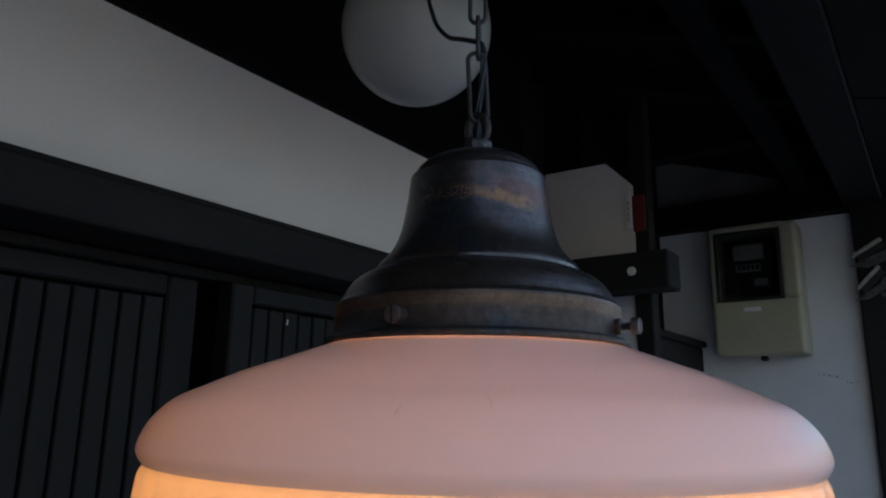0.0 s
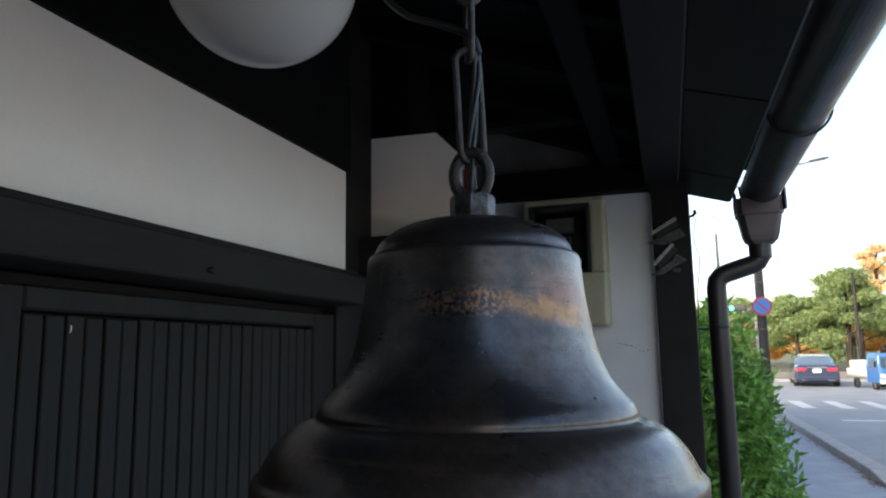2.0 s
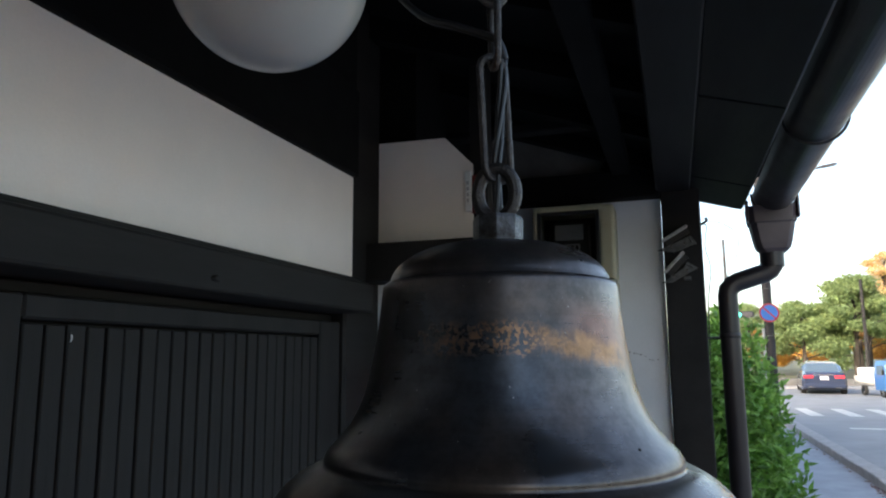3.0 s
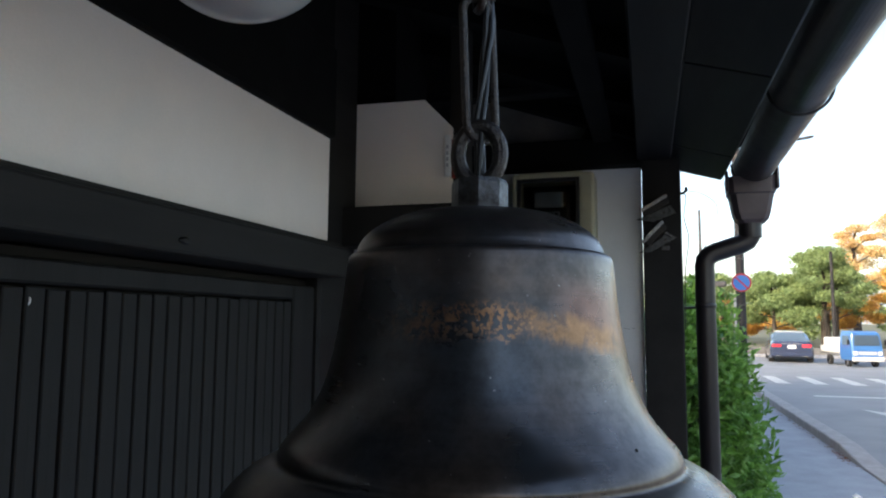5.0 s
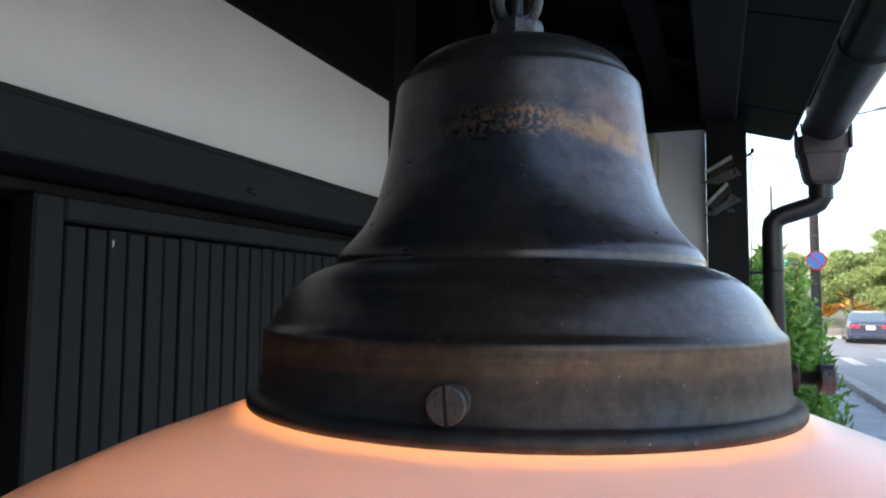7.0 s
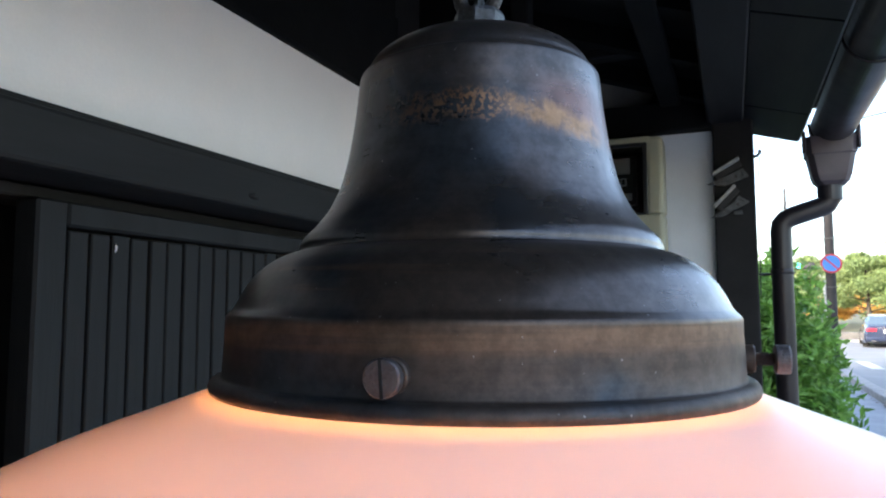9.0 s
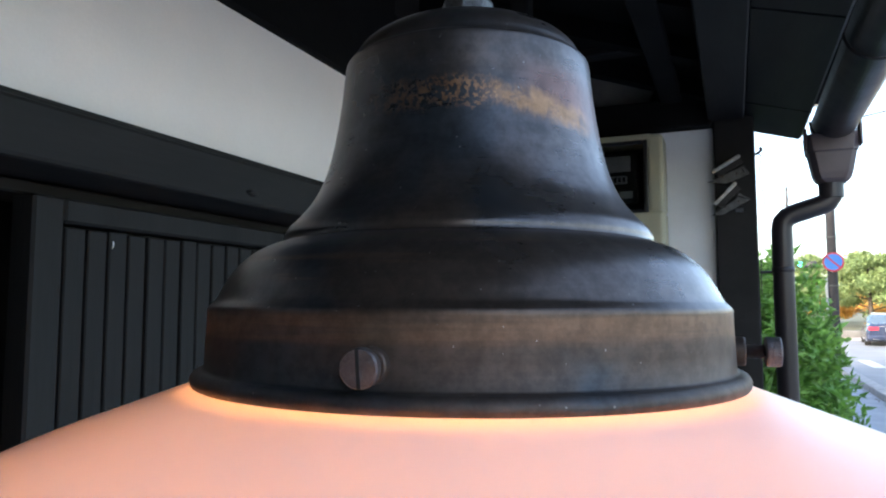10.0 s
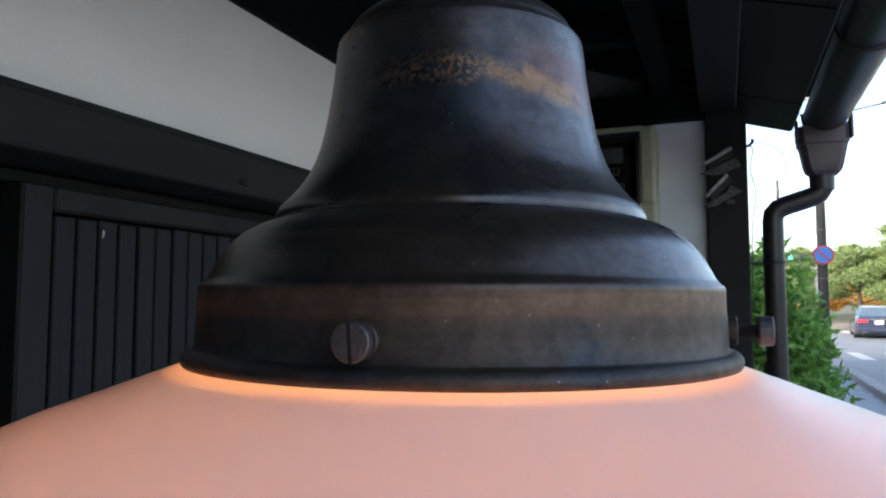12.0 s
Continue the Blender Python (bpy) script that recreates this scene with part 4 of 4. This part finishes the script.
for k in range(3):
    ph = k * 2.1
    pts = [(0.0009 * math.cos(ph + s * 0.35) + 0.0002 + 0.0019 * min(max((s - 5) / 6, 0), 1), 0.0009 * math.sin(ph + s * 0.35) + 0.0022 * min(max((s - 5) / 6, 0), 1), 0.108 + s * 0.0042) for s in range(15)]
    part("flex", tube(pts, 0.00085, 8), M["cable"], chain, "twisted black flex", True)
flex = bend([(0.003, 0.002, 0.164), (0.001, 0.002, 0.1705), (-0.004, 0.003, 0.1740), (-0.014, 0.005, 0.1795), (-0.030, 0.012, 0.190), (-0.046, 0.02, 0.212), (-0.058, 0.03, 0.25), (-0.06, 0.05, 0.33), (-0.04, 0.07, 0.62)])
part("flex", tube(flex, 0.0014, 10), M["cable"], chain, "slack black flex", True)

# ---- white globe lamp ----
globe = empty("globe_lamp", "unlit white opal glass globe lamp under the eaves", "globe lamp", at=(-0.2875, 0.31, 2.1705))
gp = [(0.0915 * math.sin(a), 0.0915 * -math.cos(a)) for a in [math.pi * k / 40 * 0.84 for k in range(41)]]
part("glass_globe", lathe(gp, 72), M["globe"], globe, "white opal glass globe", True)
part("holder", lathe([(0.050, 0.078), (0.054, 0.082), (0.054, 0.110), (0.040, 0.118), (0.0, 0.12)], 40), M["gutter"], globe, "dark metal holder", True)
part("stem", tube([(0, 0, 0.115), (0, 0, 0.36)], 0.008, 12), M["gutter"], globe)

# ---- street: shrub, pole and sign, vehicles, trees ----
rng = np.random.default_rng(7)
shrub = empty("shrub", "dense glossy green evergreen shrub beside the pavement", "shrub", at=(0, 0, 0))
pts = []
LUMPS = [(0.26, 3.5, 1.05, 0.30, 0.98), (0.38, 3.9, 0.72, 0.30, 0.70), (0.26, 3.9, 1.46, 0.23, 0.52), (0.16, 3.3, 0.6, 0.32, 0.6), (0.46, 4.3, 0.60, 0.26, 0.56), (0.18, 3.7, 1.74, 0.15, 0.22), (0.32, 4.2, 1.2, 0.28, 0.6)]
for cx, cy, cz, rx, rz in LUMPS:
    n = int(700 * rx * rz / 0.3)
    d = rng.normal(size=(n, 3))
    d /= np.linalg.norm(d, axis=1, keepdims=True)
    rad = rng.uniform(0.35, 1.0, (n, 1)) ** 0.45 * (1 + 0.14 * np.sin(d[:, :1] * 7 + d[:, 1:2] * 5) + 0.05 * rng.uniform(-1, 1, (n, 1)))
    foot = np.array([cx, cy, cz]) + d * rad * np.array([rx, rx * 1.1, rz])
    grow = d * 0.6 + np.array([0, 0, 0.8]) + 0.25 * rng.normal(size=(n, 3))
    grow /= np.linalg.norm(grow, axis=1, keepdims=True)
    # leaves stand in sprays along short upward shoots
    for k in range(13):
        pts.append(foot + grow * (k / 13 - 0.6) * 0.17 + 0.011 * rng.normal(size=(n, 3)))
pts = np.concatenate(pts)
pts = pts[(pts[:, 2] > 0.12) & (pts[:, 2] < 2.04 - 1.35 * np.maximum(pts[:, 0] - 0.36, 0))]
leaves = leaf_mesh("leaves", pts, 0.066, 0.023, rng, 0.3, 0.35)
link_mesh("foliage", leaves, M["leaf"], shrub)
for i in range(9):
    a = rng.uniform(0, 6.28)
    top = (0.27 + 0.14 * math.cos(a), 3.8 + 0.3 * math.sin(a), rng.uniform(0.9, 1.6))
    part("stem", tube(bend([(0.27 + 0.04 * math.cos(a), 3.8 + 0.05 * math.sin(a), 0.0), (0.27 + 0.09 * math.cos(a), 3.8 + 0.2 * math.sin(a), 0.6), top], 4), [0.014 - 0.0012 * k for k in range(9)], 7), M["bark"], shrub)

r3 = np.random.default_rng(5)
fall = np.stack([2.56 - np.abs(r3.normal(0, 0.05, 150)), np.concatenate([r3.normal(10.7, 0.28, 90), r3.uniform(11, 18, 60)]), np.full(150, 0.008)], 1)
fallen_leaves = link_mesh("fallen_leaves", leaf_mesh("fallen_leaves", fall, 0.06, 0.045, r3, 0.0), M["litter"])
fallen_leaves.scale = (1, 1, 0.3)
tagged(fallen_leaves, "reddish-brown fallen leaves heaped along the kerb", "leaves", kind="stuff")

pole = empty("utility_pole", "dark grey concrete utility pole at the kerb", "utility pole", at=(2.52, 20.95, 0))
part("shaft", lathe([(0.135, -0.05), (0.13, 0.0), (0.10, 9.5), (0.0, 9.55)], 24), M["concrete"], pole, smooth=True)
part("pale_sleeve", tube([(-0.165, -0.05, 0.0), (-0.16, -0.05, 2.5)], 0.035, 10), M["grey"], pole, "pale cable sleeve")
part("crossarm", box((-0.3, -0.06, 7.20), (0.95, 0.06, 7.30), 0.01), M["steel"], pole)
for z in (1.2, 2.3, 3.6):
    part("band", lathe([(0.128, -0.02), (0.136, -0.018), (0.136, 0.018), (0.128, 0.02)], 24, m=pose(0, 0, z)), M["darksteel"], pole)
sign = empty("no_parking_sign", "round blue no parking sign with red ring and slash", "road sign", at=(2.52, 20.72, 2.92))
face = lambda r0, r1, y: lathe([(r0, 0.0), (r1, 0.0), (r1, 0.006), (r0, 0.006)], 48, m=pose(0, y, 0, 90, 0, 0))
part("back_plate", lathe([(0.0, -0.012), (0.258, -0.012), (0.258, -0.006), (0.0, -0.006)], 48, m=pose(0, 0, 0, 90, 0, 0)), M["palepole"], sign)
part("blue_disc", lathe([(0.0, 0.0), (0.215, 0.0), (0.215, 0.003), (0.0, 0.003)], 48, m=pose(0, 0, 0, 90, 0, 0)), M["signblue"], sign, "blue disc")
part("red_ring", face(0.212, 0.258, 0.0), M["signred"], sign, "red ring")
part("red_slash", box((-0.213, -0.010, -0.020), (0.213, -0.0045, 0.020), 0, pose(0, 0, 0, 0, 45, 0)), M["signred"], sign, "red slash")
part("clamp", box((-0.03, 0.012, -0.04), (0.03, 0.125, 0.04), 0.005), M["steel"], sign)


def wheel(parent, x, y, r, w):
    t = part("wheel", lathe([(r * 0.62, -w / 2), (r * 0.94, -w / 2), (r, -w / 2 + 0.03), (r, w / 2 - 0.03), (r * 0.94, w / 2), (r * 0.62, w / 2)], 28, m=pose(x, y, r, 0, 90, 0)), M["tyre"], parent)
    part("rim", lathe([(0.0, -w / 2 + 0.02), (r * 0.30, -w / 2 + 0.01), (r * 0.62, -w / 2 + 0.03), (r * 0.62, w / 2 - 0.03), (r * 0.30, w / 2 - 0.01), (0.0, w / 2 - 0.02)], 20, m=pose(x, y, r, 0, 90, 0)), M["chrome"], t)


def shell(sections):
    """A hull through cross-sections: (y, half width low, half width high, z low, z high)."""
    bm = bmesh.new()
    rows = []
    for y, wl, wh, z0, z1 in sections:
        h = z1 - z0
        prof = [(-wl * 0.96, z0), (-wl, z0 + h * 0.18), (-wl, z0 + h * 0.55), (-wh, z1 - h * 0.10), (-wh * 0.90, z1), (wh * 0.90, z1), (wh, z1 - h * 0.10), (wl, z0 + h * 0.55), (wl, z0 + h * 0.18), (wl * 0.96, z0)]
        rows.append([bm.verts.new((x, y, z)) for x, z in prof])
    for a, b in zip(rows, rows[1:]):
        for k in range(10):
            bm.faces.new((a[k], a[(k + 1) % 10], b[(k + 1) % 10], b[k]))
    bm.faces.new(rows[0])
    bm.faces.new(rows[-1][::-1])
    return bm


car = empty("sedan", "dark navy saloon car on the street, seen from behind", "car", at=(6.3, 35.4, -0.03))
car.rotation_euler = (0, 0, radians(-6))
part("body", shell([(-0.05, 0.80, 0.76, 0.30, 0.80), (0.05, 0.90, 0.84, 0.24, 0.98), (0.5, 0.94, 0.86, 0.20, 1.03), (1.2, 0.95, 0.87, 0.20, 1.02), (3.2, 0.95, 0.87, 0.20, 0.98), (4.3, 0.93, 0.85, 0.22, 0.90), (4.9, 0.85, 0.74, 0.26, 0.72), (5.05, 0.70, 0.62, 0.34, 0.60)]), M["carpaint"], car)
part("cabin", shell([(0.62, 0.80, 0.70, 0.99, 1.02), (1.35, 0.80, 0.62, 0.98, 1.43), (2.0, 0.80, 0.62, 0.98, 1.47), (2.7, 0.80, 0.62, 0.98, 1.43), (3.6, 0.78, 0.68, 0.96, 0.99)]), M["carglass"], car, "dark tinted glass")
# the sky's reflection on the roof is put into its pale colour
part("roof", shell([(1.30, 0.635, 0.60, 1.40, 1.445), (2.0, 0.64, 0.60, 1.42, 1.49), (2.75, 0.635, 0.60, 1.39, 1.445)]), M["carroof"], car, "car roof coloured pale for the sky it reflects")
for s in (-1, 1):
    part("tail_light", box((s * 0.62 - 0.20, -0.075, 0.72), (s * 0.62 + 0.20, 0.06, 0.86), 0.03), M["tail"], car, "red tail light")
    part("exhaust", box((s * 0.55 - 0.12, -0.08, 0.30), (s * 0.55 + 0.12, 0.0, 0.36), 0.01), M["chrome"], car)
    for y in (0.98, 4.1):
        wheel(car, s * 0.82, y, 0.34, 0.24)
part("number_plate", box((-0.17, -0.075, 0.66), (0.17, -0.04, 0.82), 0.005), M["white"], car, "blank white plate")
part("plate_bar", box((-0.12, -0.079, 0.69), (0.12, -0.0755, 0.75)), M["grey"], car)
part("bumper", box((-0.86, -0.09, 0.30), (0.86, 0.10, 0.50), 0.05, seg=2), M["carpaint"], car)
part("chrome_strip", box((-0.45, -0.070, 0.875), (0.45, -0.045, 0.895)), M["chrome"], car)

truck = empty("light_truck", "small blue flatbed truck facing the junction", "truck", at=(8.75, 33.0, -0.03))
truck.scale = (0.73, 0.73, 0.73)
truck.rotation_euler = (0, 0, radians(9))
part("cab", shell([(-0.05, 0.80, 0.74, 0.45, 1.05), (0.0, 0.84, 0.80, 0.40, 1.30), (0.17, 0.85, 0.78, 0.40, 1.98), (0.5, 0.85, 0.76, 0.40, 2.08), (1.55, 0.85, 0.76, 0.40, 2.06)]), M["truckblue"], truck, "blue cab")
bm = bmesh.new()
bm.faces.new([bm.verts.new(p) for p in ((-0.70, -0.045, 1.25), (0.70, -0.045, 1.25), (0.66, 0.105, 1.84), (-0.66, 0.105, 1.84))])
bmesh.ops.solidify(bm, geom=bm.faces[:], thickness=0.03)
part("windscreen", bm, M["carglass"], truck)
part("bumper", box((-0.84, -0.14, 0.36), (0.84, 0.02, 0.60), 0.04), M["palepole"], truck, "pale bumper")
part("number_plate", box((-0.17, -0.155, 0.42), (0.17, -0.142, 0.56)), M["white"], truck, "blank white plate")
part("grille", box((-0.5, -0.075, 0.72), (0.5, -0.045, 0.92), 0.01), M["grey"], truck)
for s in (-1, 1):
    part("headlight", box((s * 0.66 - 0.11, -0.085, 0.70), (s * 0.66 + 0.11, -0.04, 0.92), 0.02), M["white"], truck, "square headlight")
    part("mirror", box((s * 1.0 - 0.07, 0.0, 1.3), (s * 1.0 + 0.07, 0.06, 1.6), 0.02), M["black"], truck)
    part("side_window", box((s * 0.835 - 0.02, 0.35, 1.25), (s * 0.835 + 0.02, 1.2, 1.8), 0.02, pose(0, 0, 0)), M["carglass"], truck)
    for y in (0.75, 3.3):
        wheel(truck, s * 0.72, y, 0.30, 0.2)
part("flatbed", box((-0.85, 1.65, 0.65), (0.85, 4.4, 0.78), 0.01), M["steel"], truck)
for lo, hi in (((-0.85, 1.65), (-0.82, 4.4)), ((0.82, 1.65), (0.85, 4.4)), ((-0.82, 4.37), (0.82, 4.4)), ((-0.82, 1.65), (0.82, 1.68))):
    part("side_board", box((*lo, 0.781), (*hi, 1.15), 0.005), M["palepole"], truck)
part("load", box((-0.75, 1.75, 0.785), (0.75, 4.2, 1.65), 0.12, seg=3), M["palepole"], truck, "pale covered load")


def limb(bm, a, b, r0, r1):
    mid = (Vector(a) + Vector(b)) / 2 + Vector((random.uniform(-0.1, 0.1), random.uniform(-0.1, 0.1), random.uniform(0, 0.12)))
    path = bend([a, mid, b], 4)
    tube(path, [r0 + (r1 - r0) * k / (len(path) - 1) for k in range(len(path))], 7, bm=bm)


def tree(x, y, height, spread, foliage, label, pads, seed, lean=0.0, bare=0.35, category="tree", density=900, leaf=0.18):
    """A trunk with limbs and a crown of leaf clumps with gaps between."""
    r = np.random.default_rng(seed)
    random.seed(seed)
    t = empty(category.replace(" ", "_"), label, category, "park trees", (x, y, -0.06))
    bm = bmesh.new()
    top = (lean * height, 0, height * 0.86)
    limb(bm, (0, 0, -0.1), (lean * height * 0.45, 0.1, height * 0.45), 0.036 * height, 0.026 * height)
    limb(bm, (lean * height * 0.45, 0.1, height * 0.45), top, 0.026 * height, 0.008 * height)
    cloud = []
    for i in range(pads):
        f = bare + (1 - bare) * (i + 0.5) / pads
        a = i * 2.4 + r.uniform(-0.5, 0.5)
        reach = spread * (1.05 - 0.75 * ((f - bare) / (1 - bare)) ** 1.5) * r.uniform(0.45, 1.0)
        c = np.array([lean * height * f + reach * math.cos(a), reach * math.sin(a), height * f])
        limb(bm, (lean * height * f * 0.92, 0, height * (f - 0.10)), tuple(c - [0, 0, 0.1]), 0.010 * height, 0.003 * height)
        n = density
        d = r.normal(size=(n, 3))
        d /= np.linalg.norm(d, axis=1, keepdims=True)
        s = spread * r.uniform(0.28, 0.46)
        cloud.append(c + d * (r.uniform(0.1, 1, (n, 1)) ** 0.45) * np.array([s, s, s * r.uniform(0.34, 0.52)]) * (1 + 0.15 * r.normal(size=(n, 1))))
    part("trunk", bm, M["bark"], t, smooth=True)
    me = leaf_mesh("crown", np.concatenate(cloud), leaf, leaf * 0.6, r)
    link_mesh("crown", me, M[foliage], t)
    return t


PINE = "tall pine with layered green needle pads"
tree(11.9, 55, 7.0, 2.7, "pine", PINE, 20, 3, 0.02, 0.46, "pine tree", leaf=0.22)
tree(8.9, 56, 5.3, 3.0, "pine", PINE, 18, 4, -0.03, 0.36, "pine tree", leaf=0.22)
tree(14.2, 62, 6.6, 2.2, "pine", PINE, 12, 5, 0.05, 0.4, "pine tree")
tree(6.4, 66, 6.0, 2.2, "pine", PINE, 12, 6, -0.05, 0.35, "pine tree")
tree(17.6, 58, 6.0, 2.4, "orange", "broad maple in orange autumn leaf", 14, 8, 0.0, 0.3, "maple tree")
tree(20.6, 60, 5.6, 3.0, "lime", "broad tree turning yellow-green", 14, 18, 0.0, 0.25, "autumn tree")
tree(14.6, 66, 5.2, 2.4, "orange", "maple in orange autumn leaf", 14, 9, 0.0, 0.3, "maple tree")
tree(10.6, 68, 4.6, 2.2, "orange", "low maple in orange autumn leaf", 12, 10, 0.0, 0.25, "maple tree")
tree(7.6, 70, 3.8, 1.8, "orange", "low maple in orange autumn leaf", 10, 11, 0.0, 0.25, "maple tree")
tree(17.8, 70, 10.5, 3.0, "yellow", "tall tree in pale yellow autumn leaf", 16, 12, 0.0, 0.35, "autumn tree")
tree(22.5, 74, 12.0, 3.6, "yellow", "tall tree in pale yellow autumn leaf", 16, 13, 0.0, 0.3, "autumn tree")
tree(27.0, 66, 10.0, 3.6, "orange", "maple in orange autumn leaf", 16, 14, 0.0, 0.2, "maple tree")
tree(4.0, 74, 6.5, 2.6, "pine", PINE, 12, 15, 0.0, 0.3, "pine tree")

wood_line = []
r2 = np.random.default_rng(21)
for i in range(60):
    c = np.array([-20 + i * 1.5 + r2.uniform(-0.7, 0.7), 84 + r2.uniform(-4, 4), r2.uniform(1.0, 4.2)])
    d = r2.normal(size=(420, 3))
    d /= np.linalg.norm(d, axis=1, keepdims=True)
    wood_line.append(c + d * r2.uniform(0.2, 1, (420, 1)) ** 0.5 * np.array([1.8, 1.8, r2.uniform(1.0, 1.9)]))
ob = link_mesh("far_wood", leaf_mesh("far_wood", np.concatenate(wood_line), 0.42, 0.3, r2), M["pine"])
tagged(ob, "dense green wood at the back of the park", "wood", kind="stuff")
slab("park_wall", (3.0, 43.2, -0.06), (60, 43.6, 0.42), M["stone"], "low dark stone wall round the park", "wall", 0.03)
slab("park_edge", (3.0, 41.2, -0.06), (60, 42.6, 0.06), M["kerb"], "pale park kerb strip", "pavement", 0.02)
hill = []
for i in range(41):
    a = -0.9 + i * 0.045
    hill.append((a * 1500, 60 + 26 * math.sin(i * 0.55) + 14 * math.sin(i * 1.3 + 1) + (30 if i < 20 else 0)))
bm = prism([(-1350, -5)] + hill + [(1350, -5)], 1500, 1520)
tagged(part("backdrop_hill", bm, M["hill"]), "hazy blue wooded hills far off", "hill", kind="structure")

tall = empty("street_pole", "slim brown utility pole by the park", "utility pole", at=(11.4, 50, -0.06))
part("shaft", lathe([(0.13, 0.0), (0.09, 6.5), (0.0, 6.52)], 14), M["concrete"], tall)
post2 = empty("street_lamp", "dark street lamp arm clamped to the utility pole", "street lamp", at=(2.52, 20.95, 0.0))
part("arm", tube(bend([(0.10, 0, 6.55), (0.45, 0, 6.72), (1.62, 0, 6.93)], 6), 0.022, 8), M["darksteel"], post2)
lantern = part("lantern", shell([(-0.08, 0.04, 0.03, 0.0, 0.04), (0.0, 0.06, 0.05, -0.012, 0.05), (0.34, 0.07, 0.05, -0.015, 0.055), (0.44, 0.04, 0.03, 0.0, 0.04)]), M["darksteel"], post2, "slim dark lantern")
lantern.matrix_world = Matrix.Translation((1.60, 0, 6.92)) @ pose(0, 0, 0, 0, 0, -90) @ pose(0, 0, 0, 8, 0, 0)
part("pole_clamp", lathe([(0.112, -0.05), (0.125, -0.045), (0.125, 0.045), (0.112, 0.05)], 20, m=pose(0, 0, 6.55)), M["darksteel"], post2)
sig = empty("traffic_light", "traffic light on a slim pole showing green", "traffic light", at=(2.1, 30.0, 0.0))
part("column", lathe([(0.09, 0.0), (0.05, 6.4), (0.0, 6.45)], 14), M["darksteel"], sig)
part("arm", tube([(0, 0, 3.40), (0.3, 0, 3.40)], 0.03, 8), M["darksteel"], sig)
hd = part("signal_head", box((0.25, -0.12, 3.24), (0.95, 0.05, 3.48), 0.05), M["darksteel"], sig)
part("green_lens", lathe([(0.0, 0.02), (0.08, 0.012), (0.09, 0.0)], 16, m=pose(0.38, -0.12, 3.36, 90, 0, 0)), M["green"], hd, "lit green lens")
for i, (x0, z0, x1, z1) in enumerate(((3.25, 6.95, 3.0, 7.3), (3.55, 7.0, 3.35, 7.3), (2.7, 8.6, 2.62, 7.3))):
    pts3 = [(x0 + (x1 - x0) * k / 8, -30 + 51 * k / 8, z0 + (z1 - z0) * k / 8 - 0.25 * math.sin(math.pi * k / 8)) for k in range(9)]
    tagged(part("overhead_wire", tube(pts3, 0.013, 6), M["cable"]), "thin black overhead wire", "wire", "overhead wires")
board = empty("notice_board", "white notice board at the park edge", "notice board", at=(18.0, 46.5, -0.06))
part("panel", box((-0.6, -0.03, 0.9), (0.6, 0.03, 2.3), 0.02), M["white"], board)
for s in (-0.5, 0.5):
    part("leg", box((s - 0.04, -0.04, 0.0), (s + 0.04, 0.04, 0.9)), M["steel"], board)
